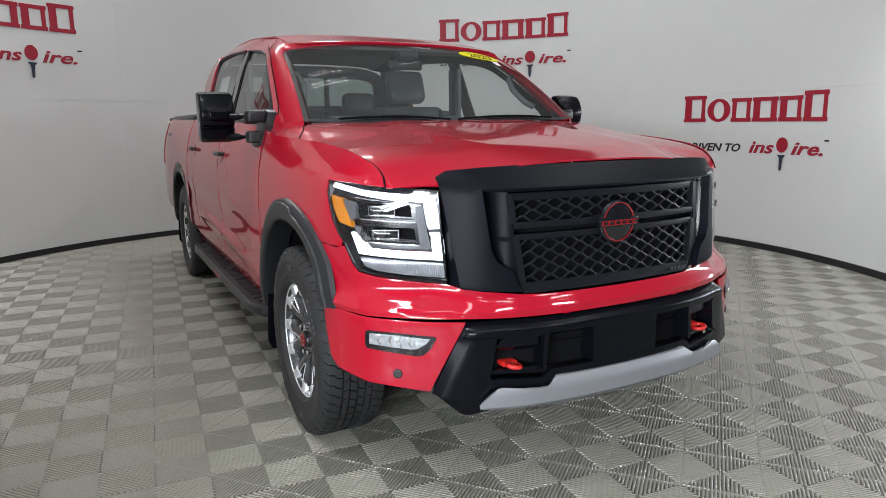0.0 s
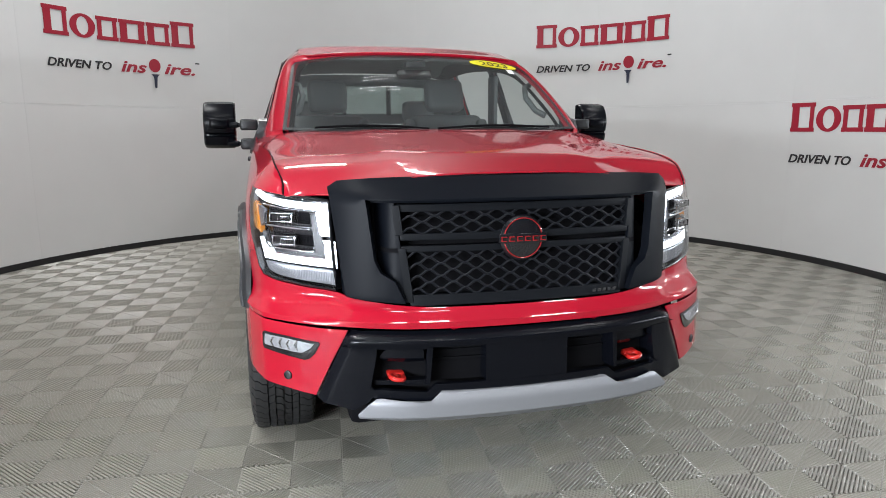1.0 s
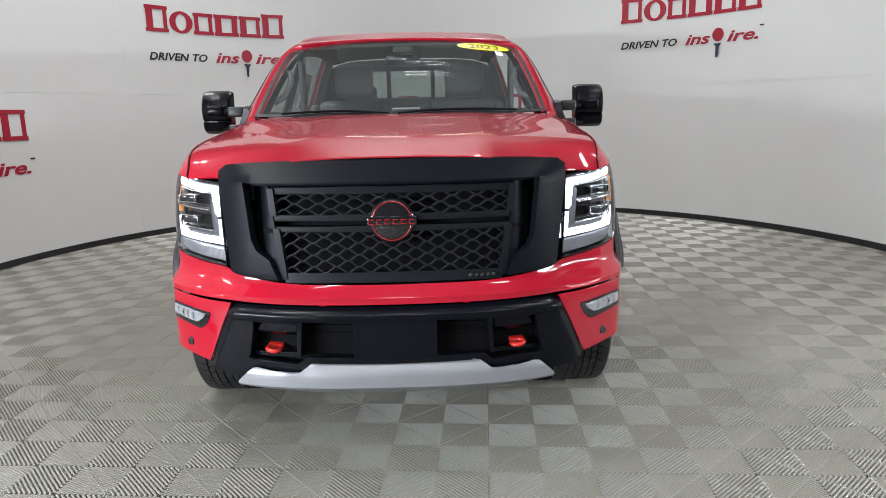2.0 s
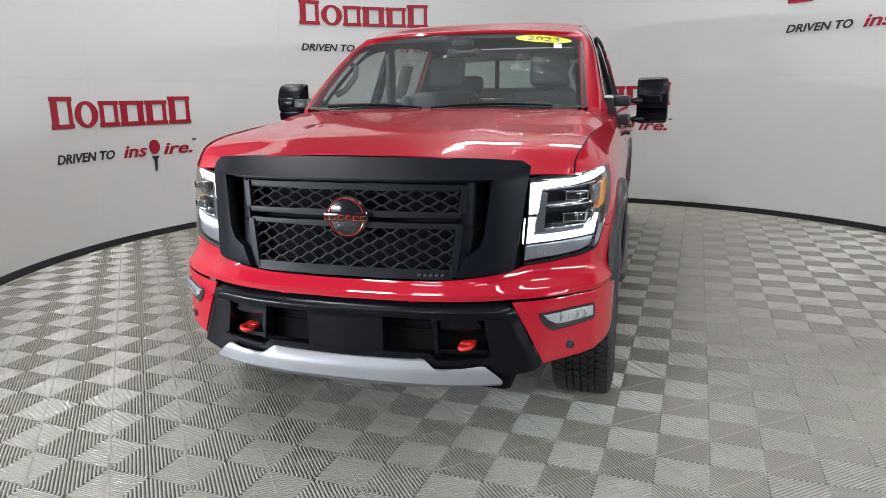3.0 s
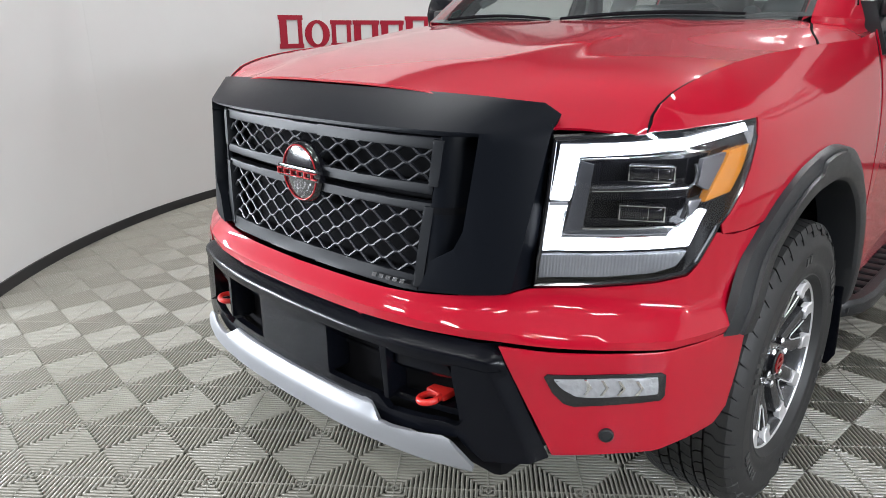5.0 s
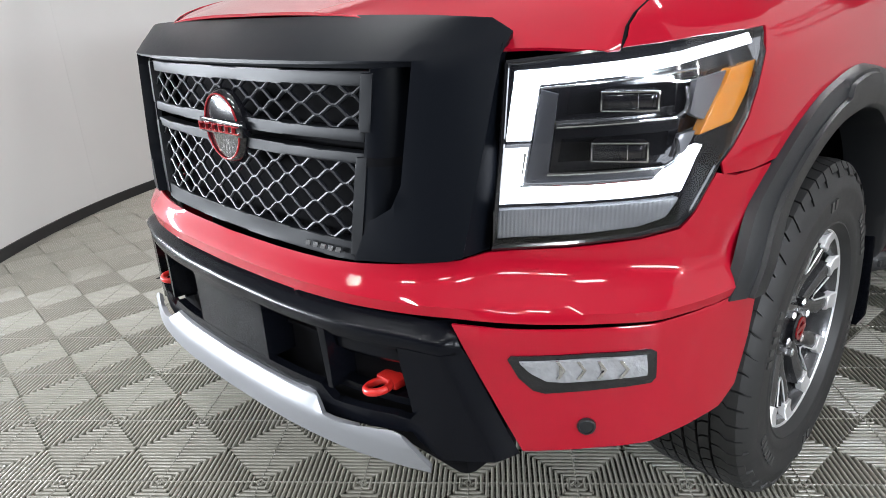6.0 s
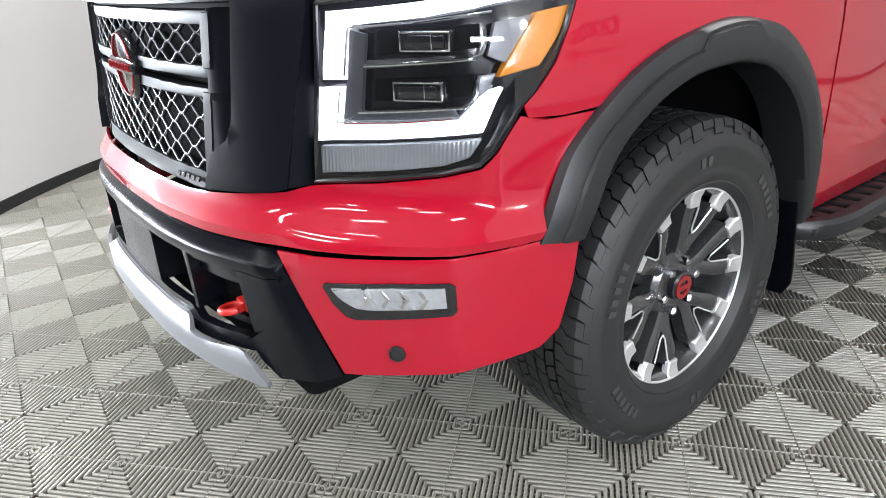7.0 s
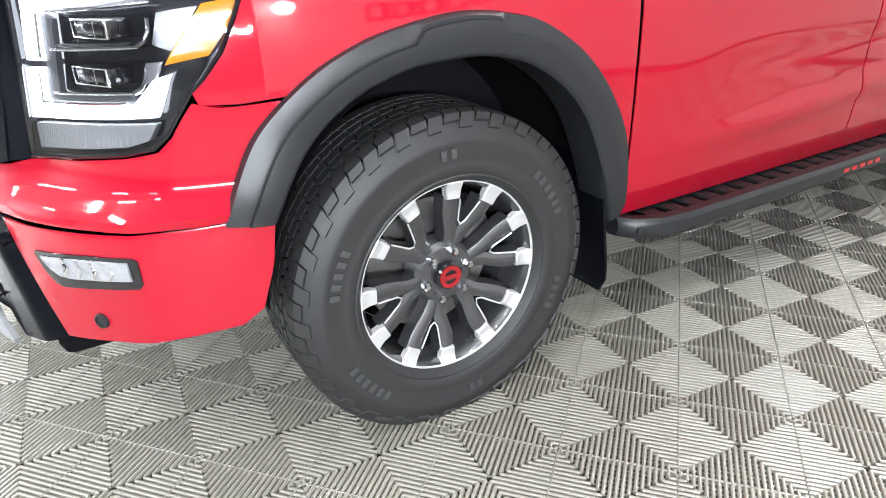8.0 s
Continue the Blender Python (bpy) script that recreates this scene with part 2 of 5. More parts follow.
def sheet(poly, place, da, db, thick=.006, edge=.0025, away=(0, 0, 1), cuts=()):
    """A curved panel: an outline in two coordinates, cut into a grid and laid on the surface that place(a, b) gives."""
    bm = bmesh.new()
    bm.faces.new([bm.verts.new((a, b, 0)) for a, b in poly])
    for axis, step in ((0, da), (1, db)):
        lo, hi = min(p[axis] for p in poly), max(p[axis] for p in poly)
        marks = [k * step for k in range(math.ceil(lo / step), math.floor(hi / step) + 1)]
        marks += [c for ax, c in cuts if ax == axis]
        for m in marks:
            co, no = [0, 0, 0], [0, 0, 0]
            co[axis], no[axis] = m, 1
            bmesh.ops.bisect_plane(bm, geom=bm.verts[:] + bm.edges[:] + bm.faces[:], dist=1e-5, plane_co=co, plane_no=no)
    bmesh.ops.remove_doubles(bm, verts=bm.verts[:], dist=1e-6)
    for v in bm.verts:
        v.co = Vector(place(v.co.x, v.co.y))
    bmesh.ops.triangulate(bm, faces=[f for f in bm.faces if len(f.verts) > 4])
    orient(bm, bm.faces[:], away)
    if thick:
        thicken(bm, thick, edge)
    return bm


def box(bm, x0, x1, y0, y1, z0, z1, bevel=.004, seg=2, m=None):
    made = bmesh.ops.create_cube(bm, size=1)["verts"]
    for v in made:
        v.co = Vector(((x0 + x1) / 2 + v.co.x * (x1 - x0), (y0 + y1) / 2 + v.co.y * (y1 - y0), (z0 + z1) / 2 + v.co.z * (z1 - z0)))
    if bevel:
        edges = list({e for v in made for e in v.link_edges})
        made = list({v for f in bmesh.ops.bevel(bm, geom=edges, offset=bevel, segments=seg, profile=.5, affect="EDGES", clamp_overlap=True)["faces"] for v in f.verts})
    if m is not None:
        bmesh.ops.transform(bm, matrix=m, verts=made)
    return made


def boxed(*args, **kw):
    bm = bmesh.new()
    box(bm, *args, **kw)
    return bm


def lathe(profile, seg=64, axis="X"):
    """Turns a profile of (along the axis, radius) round the axis."""
    bm = bmesh.new()
    rings = []
    for a, r in profile:
        ring = []
        for k in range(seg):
            t = 2 * math.pi * k / seg
            c, s = r * math.cos(t), r * math.sin(t)
            ring.append(bm.verts.new((a, c, s) if axis == "X" else (c, s, a)))
        rings.append(ring)
    for p, q in zip(rings, rings[1:]):
        for k in range(seg):
            bm.faces.new((p[k], p[(k + 1) % seg], q[(k + 1) % seg], q[k]))
    return bm


def disc(bm, at, r, seg=24):
    """A cap over the x-axis at a place."""
    c = Vector(at)
    bm.faces.new([bm.verts.new(c + Vector((0, r * math.cos(2 * math.pi * k / seg), r * math.sin(2 * math.pi * k / seg)))) for k in range(seg)])


def tube(points, r, seg=10, squash=1.0, cap=True, bm=None):
    """A round bar along points."""
    bm = bm or bmesh.new()
    pts = [Vector(p) for p in points]
    rings = []
    for i, p in enumerate(pts):
        d = (pts[min(i + 1, len(pts) - 1)] - pts[max(i - 1, 0)]).normalized()
        side = d.cross(Vector((0, 0, 1)))
        side = side.normalized() if side.length > 1e-4 else Vector((1, 0, 0))
        up = side.cross(d)
        rr = r[i] if isinstance(r, (list, tuple)) else r
        rings.append([bm.verts.new(p + side * rr * math.cos(2 * math.pi * k / seg) + up * rr * squash * math.sin(2 * math.pi * k / seg)) for k in range(seg)])
    for a, b in zip(rings, rings[1:]):
        for k in range(seg):
            bm.faces.new((a[k], b[k], b[(k + 1) % seg], a[(k + 1) % seg]))
    if cap:
        bm.faces.new(rings[0])
        bm.faces.new(rings[-1][::-1])
    bmesh.ops.recalc_face_normals(bm, faces=bm.faces[:])
    return bm


def lettering(body, height, slant=0.0, squeeze=1.0, depth=.002, bold=.03):
    """Writing as a mesh in the xy-plane, its left foot at the origin."""
    c = bpy.data.curves.new("writing", "FONT")
    c.body, c.size, c.shear, c.extrude, c.resolution_u, c.offset = body, height * 1.38, slant, depth, 3, height * bold
    ob = bpy.data.objects.new("writing", c)
    scene.collection.objects.link(ob)
    bpy.context.view_layer.update()
    me = bpy.data.meshes.new_from_object(ob.evaluated_get(bpy.context.evaluated_depsgraph_get()))
    bpy.data.objects.remove(ob)
    bpy.data.curves.remove(c)
    bm = bmesh.new()
    bm.from_mesh(me)
    bpy.data.meshes.remove(me)
    lo = min(v.co.x for v in bm.verts)
    for v in bm.verts:
        v.co.x = (v.co.x - lo) * squeeze
    return bm


# ---- the booth: floor, round wall, ceiling ----
TURN = radians(40.24)               # the way in which the floor's ribs run
CELL = .28284                       # from one crossing of the ribs to the next
ORIGIN = Vector((.373, -.6065))


def round_wall(angle, z, out=0.0):
    a = radians(angle)
    return CENTRE.x + (RADIUS - out) * math.cos(a), CENTRE.y + (RADIUS - out) * math.sin(a), z


def wall_piece(a0, a1, z0, z1, thick, out=0.0, step=1.5, gap=.0):
    bm = bmesh.new()
    n = max(2, round(abs(a1 - a0) / step))
    cols = []
    for k in range(n + 1):
        a = a0 + (a1 - a0) * k / n
        cols.append([bm.verts.new(round_wall(a, z, o)) for z, o in ((z0, out), (z1, out), (z1, out - thick), (z0, out - thick))])
    for p, q in zip(cols, cols[1:]):
        for i in range(4):
            bm.faces.new((p[i], p[(i + 1) % 4], q[(i + 1) % 4], q[i]))
    bm.faces.new(cols[0][::-1])
    bm.faces.new(cols[-1])
    bmesh.ops.recalc_face_normals(bm, faces=bm.faces[:])
    return bm


ARC0, ARC1 = -33.0, 232.0           # the wall's two ends, open towards the front
wall = tagged(part("wall_round", wall_piece(ARC0, ARC1, 0, 3.45, .05, out=-.012), LAMPBODY), "round white studio wall of smooth sheets with crimson logos", "wall", kind="structure")
SEAMS = [10.9 + 33.5 * k for k in range(-3, 8)]
SEAMS = [ARC0] + [a for a in SEAMS if ARC0 + 3 < a < ARC1 - 3] + [ARC1]
for a0, a1 in zip(SEAMS, SEAMS[1:]):
    for z0, z1 in ((.012, 1.6092), (1.6108, 3.44)):
        part("panel", wall_piece(a0 + .004, a1 - .004, z0, z1, .011), WALL, wall)
skirt = part("baseboard", wall_piece(ARC0, ARC1, 0, .062, .012, out=.013), TRIM)
tagged(skirt, "thin black skirting along the foot of the round wall", "skirting", kind="structure")

# outer walls and ceiling are unseen; their greys set what paint and glass mirror
room = bmesh.new()
for x0, x1, y0, y1 in ((-7.3, -7.1, -11.2, 7.2), (9.3, 9.5, -11.2, 7.2), (-7.3, 9.5, -11.4, -11.2), (-7.3, 9.5, 7.2, 7.4)):
    box(room, x0, x1, y0, y1, 0, CEILING, bevel=0)
tagged(part("wall_outer", room, HALL_GREY, smooth=0), "plain dark grey outer walls, out of view, that close the hall", "wall", kind="structure")
tagged(part("ceiling", boxed(-7.3, 9.5, -11.4, 7.4, CEILING, CEILING + .15, bevel=0), CEIL, smooth=0), "plain light grey ceiling with strip lights", "ceiling", kind="structure")
ground = tagged(part("floor", boxed(-7.3, 9.5, -11.4, 7.4, -.12, -.012, bevel=0), BASE, smooth=0), "grey ribbed plastic floor tiles laid in a checker of rib directions", "floor", kind="structure")


def strip_light(x, y):
    w = strip_width(y) / 2
    ob = thing("strip_light", "white ceiling strip light with a bright diffuser", "lamp", (x, y, CEILING), "strip lights under the ceiling")
    part("housing", boxed(-.66, .66, -w - .06, w + .06, -.12, 0, bevel=.01), LAMPBODY, ob)
    part("diffuser", boxed(-.62, .62, -w - .02, w + .02, -.132, -.121, bevel=.003), WHITE, ob)
    return ob


for x, y, *_ in STRIPS + TUBES:
    strip_light(x, y)


def stand_light(x, y, z):
    """An added long tube lamp, out of view, on a stand with three legs, turned towards the truck."""
    ob = thing("studio_light", "added long white tube light on a black stand, out of view", "lamp", (x, y, 0), "studio lights on stands")
    turned = Matrix.Translation((0, 0, z)) @ look((0, 0, 0), Vector((0, -.3, .1)) - Vector((x, y, z)))
    part("housing", boxed(-1.56, 1.56, -.06, .06, .02, .08, bevel=.015, m=turned), TRIM, ob)
    part("diffuser", boxed(-1.53, 1.53, -.045, .045, .008, .021, bevel=.003, m=turned), WHITE, ob)
    away = Vector((x, y + .3, 0)).normalized() * .14
    part("pole", tube([away + Vector((0, 0, .25)), away + Vector((0, 0, z))], .018, 10), TRIM, ob)
    for k in range(3):
        t = 2 * math.pi * k / 3
        part("leg", tube([away + Vector((0, 0, .55)), away + Vector((.42 * math.cos(t), .42 * math.sin(t), .012))], .012, 8), TRIM, ob)
    return ob


for x, y, z, _ in ADDED_LIGHTS:
    stand_light(x, y, z)


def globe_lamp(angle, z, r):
    """An added round lamp on a short arm from the wall."""
    ob = thing("globe_lamp", "added lit round white globe lamp on a short wall arm, out of view", "lamp", round_wall(angle, z), "globe lamps on the round wall")
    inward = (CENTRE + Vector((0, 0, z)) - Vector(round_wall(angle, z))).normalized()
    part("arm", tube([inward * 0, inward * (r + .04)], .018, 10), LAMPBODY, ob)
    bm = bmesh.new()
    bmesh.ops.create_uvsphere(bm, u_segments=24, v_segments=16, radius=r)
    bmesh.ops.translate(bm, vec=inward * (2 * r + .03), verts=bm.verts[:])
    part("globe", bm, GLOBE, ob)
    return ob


# both added out of view, for round glints on the truck's paint
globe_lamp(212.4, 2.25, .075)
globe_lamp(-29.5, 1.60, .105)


def bend(bm, angle, z, out, scale=1.0):
    """Lays flat writing on the round wall, its foot at an angle and a height; it reads to the right."""
    for v in bm.verts:
        v.co = Vector(round_wall(angle - math.degrees(v.co.x * scale / RADIUS), z + v.co.y * scale, out + v.co.z))
    bmesh.ops.recalc_face_normals(bm, faces=bm.faces[:])
    return bm


def flat_frame(x0, x1, h, stem, hair, slab):
    """A plain upright block with a thick left stem, a thinner right one and slabs above and below."""
    bm = bmesh.new()
    for a, b, c, d in ((x0 + .012, x0 + .012 + stem, 0, h), (x1 - .012 - hair, x1 - .012, 0, h), (x0, x1, 0, slab), (x0, x1, h - slab, h)):
        box(bm, a, b, c, d, 0, .003, bevel=0)
    return bm


def flat_ring(cx, cy, rx, ry, wx, wy, seg=40, z1=.003):
    bm = bmesh.new()
    rings = []
    for kx, ky, z in ((rx, ry, 0), (rx, ry, z1), (rx - wx, ry - wy, z1), (rx - wx, ry - wy, 0)):
        rings.append([bm.verts.new((cx + kx * math.cos(2 * math.pi * k / seg), cy + ky * math.sin(2 * math.pi * k / seg), z)) for k in range(seg)])
    for p, q in zip(rings, rings[1:] + rings[:1]):
        for k in range(seg):
            bm.faces.new((p[k], p[(k + 1) % seg], q[(k + 1) % seg], q[k]))
    return bm


def flat_disc(cx, cy, r, seg=28, ry=None, z1=.003):
    bm = bmesh.new()
    low = [bm.verts.new((cx + r * math.cos(2 * math.pi * k / seg), cy + (ry or r) * math.sin(2 * math.pi * k / seg), 0)) for k in range(seg)]
    top = [bm.verts.new(v.co + Vector((0, 0, z1))) for v in low]
    bm.faces.new(top)
    for k in range(seg):
        bm.faces.new((low[k], low[(k + 1) % seg], top[(k + 1) % seg], top[k]))
    return bm


def wall_logo(middle, z):
    """One logo: a row of crimson blocks 1.76 m wide, and below it the slogan with a golf tee for one letter."""
    left = middle + 12.15
    p = Vector(round_wall(middle, z))
    ob = thing("wall_logo", "crimson block logo and dark slogan on the white wall", "logo", (0, 0, 0), "logos on the round wall")
    x = 0.0
    for k, w in enumerate((.29, .30, .26, .32, .29, .30)):
        h = .285 if k in (0, 5) else .245
        b = flat_ring(x + w / 2, h / 2, w / 2 - .01, h / 2, .075, .03) if k == 1 else flat_frame(x + .006, x + w - .012, h, .080 if k != 2 else .05, .045 if k != 3 else .07, .040)
        part("block", bend(b, left, z, .003), CRIMSON, ob, smooth=0)
        x += w - .005
    words = lettering("DRIVEN TO", .085, .25, 1.12)
    wide = max(v.co.x for v in words.verts)
    for v in words.verts:
        v.co.x *= .71 / wide
    part("slogan", bend(words, left - .2, z - .31, .003), BLACK, ob, "black slanted capitals", smooth=0)
    a = lettering("ins", .125, .28)
    wide = max(v.co.x for v in a.verts)
    for v in a.verts:
        v.co.x = v.co.x * .30 / wide + .83
    part("slogan", bend(a, left, z - .315, .003), CRIMSON, ob, "crimson slanted letters", smooth=0)
    part("ball", bend(flat_disc(1.225, .085, .068, ry=.075), left, z - .315, .003), CRIMSON, ob)
    tee = bmesh.new()
    vs = [tee.verts.new(c) for c in ((1.175, -.012, .004), (1.275, -.012, .004), (1.245, -.045, .004), (1.235, -.16, .004), (1.22, -.17, .004), (1.21, -.16, .004), (1.205, -.045, .004))]
    tee.faces.new(vs)
    thicken(tee, .003)
    part("tee", bend(tee, left, z - .315, .003), NAVY, ob)
    b = lettering("ire.", .125, .28)
    wide = max(v.co.x for v in b.verts)
    for v in b.verts:
        v.co.x = v.co.x * .37 / wide + 1.335
    part("slogan", bend(b, left, z - .315, .003), CRIMSON, ob, "crimson slanted letters", smooth=0)
    part("trade_mark", bend(boxed(1.715, 1.765, .13, .145, 0, .003, bevel=0), left, z - .315, .003), BLACK, ob, smooth=0)
    return ob


for middle, z in ((173.2, 1.165), (129.0, 2.31), (84.9, 1.285), (43.6, 2.385), (-1.1, 1.305), (213.0, 2.34)):
    wall_logo(middle, z)

# ---- the truck ----
truck = thing("pickup_truck", "glossy red crew-cab pickup truck with black plastic trim", "truck")
HUB_Z, TYRE_R, WHEEL_X, REAR_Y = .395, .402, .845, 3.55


def door_flank(y, z, out=0.0):
    """The flank with the doors' pressed line and the facet under it."""
    line = .80 + .075 * ease(.62, 1.05, y) + .012 * ease(1.1, 2.4, y)
    grow = ease(.62, 1.25, y)
    dip = -.012 * grow * ease(line + .008, line - .085, z) if z < line + .01 else 0
    low = .60 + .085 * ease(.7, 2.6, y)
    lift = .012 * grow * (ease(low + .05, low + .02, z) - ease(low - .02, low - .05, z))
    return flank(y, z, out + dip + (lift if .6 < y < 2.7 else lift * .3))


def arc(cy, cz, ry, rz, a0, a1, n):
    return [(cy + ry * math.cos(radians(a0 + (a1 - a0) * k / n)), cz + rz * math.sin(radians(a0 + (a1 - a0) * k / n))) for k in range(n + 1)]


# outer edge of the headlamp, from below
LAMP_OUT = [(.831, .918), (.844, .940), (.864, .985), (.880, 1.04), (.892, 1.09), (.896, 1.130)]
for s in (1, -1):
    # fender: behind the headlamp, over the wheel, up to the hood's edge
    rim = [(y, HOOD_CUT_Z(y)) for y in (-.672, -.662, -.654, -.635, -.60, -.57, -.52, -.45, -.35, -.2, -.1, .1, .36)] + [(.53, 1.30), (.545, 1.0), (.55, .50)]
    rim += arc(.02, .40, .51, .595, 8, 136, 15)
    rim += [(-.352, .897), (-.45, .892), (-.52, .896)] + [(front(u, z)[1] + .004, z) for u, z in LAMP_OUT] + [(-.56, 1.126)]
    part("fender", sheet(rim, flank, .04, .04, .004, .003, (1, 0, .2)), RED, truck, s=s)
    # front and rear doors, rear quarter of the cab, side of the load bed
    for name, y0, y1, zt in (("front_door", .558, 1.660, 1.362), ("rear_door", 1.668, 2.780, 1.372)):
        poly = [(y0, .495), (y1 if y1 < 2 else y1 - .17, .495), (y1 if y1 < 2 else y1, .80), (y1, zt), (y0 + .02, zt - (.045 if y0 < 1 else .01)), (y0, zt - .06)]
        door = part(name, sheet(poly, door_flank, .05, .025, .004, .003, (1, 0, 0)), RED, truck, s=s)
        hy = y1 - .06
        cup = sheet(arc(hy - .01, 1.145, .075, .045, 0, 350, 20), lambda y, z: flank(y, z, .0015), .03, .03, .003, .001, (1, 0, 0))
        part("handle_recess", cup, RED, door, s=s)
        pull = bmesh.new()
        x = flank(hy, 1.15)[0]
        box(pull, x + .012, x + .034, hy - .10, hy + .075, 1.142, 1.172, bevel=.009, seg=3)
        box(pull, x - .005, x + .02, hy - .10, hy - .07, 1.146, 1.168, bevel=.004)
        box(pull, x - .005, x + .02, hy + .045, hy + .075, 1.146, 1.168, bevel=.004)
        part("door_handle", pull, PLASTIC, door, "black pull handle", s=s)
        part("belt_moulding", sheet([(y0 + .05, zt - .012), (y1 - .01, zt - .004), (y1 - .01, zt + .018), (y0 + .05, zt + .004)], lambda y, z: flank(y, min(z, 1.37), .002), .06, .02, .006, .002, (1, 0, 0)), PLASTIC, door, s=s)
    part("cab_corner", sheet([(2.788, .80), (2.788, 1.372), (3.03, 1.378), (3.03, .56), (2.95, .52), (2.62, .495)], door_flank, .05, .04, .004, .003, (1, 0, 0)), RED, truck, s=s)
    bed = [(3.05, .52), (3.05, 1.372), (3.2, 1.385), (4.66, 1.395), (4.77, 1.36), (4.80, .60), (4.66, .56)] + arc(REAR_Y, .40, .475, .575, 15, 165, 16)
    part("bed_side", sheet(bed, flank, .05, .05, .004, .003, (1, 0, 0)), RED, truck, s=s)
    part("rail_cap", boxed(.80, .905, 3.05, 4.76, 1.378, 1.410, bevel=.010), PLASTIC, truck, s=s)
    part("decal", sheet([(4.20, 1.235), (4.42, 1.235), (4.42, 1.265), (4.20, 1.265)], lambda y, z: flank(y, z, .002), .05, .05, .001, 0, (1, 0, 0)), SILVER, truck, s=s)
    tail = sheet([(4.69, .95), (4.815, .95), (4.815, 1.36), (4.73, 1.36)], lambda y, z: flank(y, z, .006), .04, .06, .03, .003, (1, 0, 0))
    part("tail_lamp", tail, material("tail_lamp_red", (.30, .01, .01), .15, coat=1.0) if s > 0 else bpy.data.materials["tail_lamp_red"], truck, s=s)
    # sill between the wheels
    part("sill", sheet([(.50, .40), (2.98, .40), (2.98, .50), (.50, .50)], lambda y, z: flank(y, z, -.035), .1, .03, .06, .004, (1, 0, 0)), RED, truck, s=s)

# hood
edge = [(-.845, 0), (-.843, .2), (-.832, .4), (-.805, .53), (-.785, .605), (-.768, .652), (-.735, .70), (-.672, .812)]
right = [(x, y) for y, x in edge] + [(HOOD_CUT_X(y), y) for y in (-.662, -.654, -.635, -.60, -.55, -.45, -.35, -.2, -.1, 0, .06)] + [(HOOD_CUT_X(.11) - .006, .11), (.865, .15), (.842, .19), (.822, .235), (.806, .29), (.79, .335), (.76, .36), (.70, .355), (.5, .285), (.25, .255), (0, .245)]
outline = right + [(-x, y) for x, y in reversed(right[1:-1])]
part("hood", sheet(outline, hood_at, .04, .04, .006, .004, (0, 0, 1)), RED, truck)
for s in (1, -1):
    # the dark joint between hood and fender
    pts = [Vector(flank(y, HOOD_CUT_Z(y))) + Vector((-.0055, 0, -.0055)) for y in (-.668, -.660, -.654, -.635, -.60, -.55, -.45, -.35, -.2, 0, .06)]
    pts += [Vector(hood_at(x, y, -.003)) for x, y in ((HOOD_CUT_X(.11) - .002, .113), (.868, .155), (.846, .194), (.826, .239), (.810, .293), (.794, .338))]
    part("hood_seal", tube(pts, .0036, 6), PIT, truck, s=s)


# the fender's top behind the hood's corner
for s in (1, -1):
    nook = [(HOOD_CUT_X(.08) + .002, .08), (HOOD_CUT_X(.11) + .001, .112), (.870, .155), (.849, .194), (.829, .239), (.813, .293), (.795, .345), (.785, .44), (HOOD_CUT_X(.44), .44), (HOOD_CUT_X(.3) + .002, .30), (HOOD_CUT_X(.2) + .002, .20)]
    part("fender_top", sheet(nook, lambda x, y: hood_at(x, y, -.001), .02, .03, .004, .002, (0, 0, 1)), RED, truck, s=s)


# closed corner under pillar and hood
for s in (1, -1):
    part("scuttle_fill", sheet([(.74, .26), (.925, .26), (.93, .68), (.74, .68)], lambda x, y: (x, y, 1.240 + .5 * (.925 - x) - .4 * max(0, .80 - x)), .03, .05, .004, 0, (0, 0, 1)), RED, truck, s=s)


# ---- grille ----
def surround(u, z):
    """The broad matt frame: upright in front, rolled back at the top to meet the hood."""
    roll = max(0, z - 1.115)
    x, y, _ = front(u, min(z, 1.115), .012)
    return x, y + roll * (1.35 - .6 * ease(.30, .55, abs(u))), min(z, 1.115) + roll * .97


top_z = lambda u: 1.185 - .014 * (abs(u) / .51) ** 4
frame_top = [(u, top_z(u)) for u in (.0, .1, .2, .3, .4, .47, .512)]
half = frame_top + [(.548, 1.148), (.546, 1.13), (.497, .772), (.47, .765), (.318, .752), (.345, .828), (.385, .858), (.402, .90), (.423, 1.108), (.3, 1.105), (.15, 1.103), (0, 1.102)]
whole = half[:-1] + [(0, 1.102)] + [(-u, z) for u, z in reversed(half[1:-1])]
part("grille_surround", sheet(whole, surround, .03, .03, .035, .006, (0, -1, .3)), FRAME, truck, "matt dark grille frame")
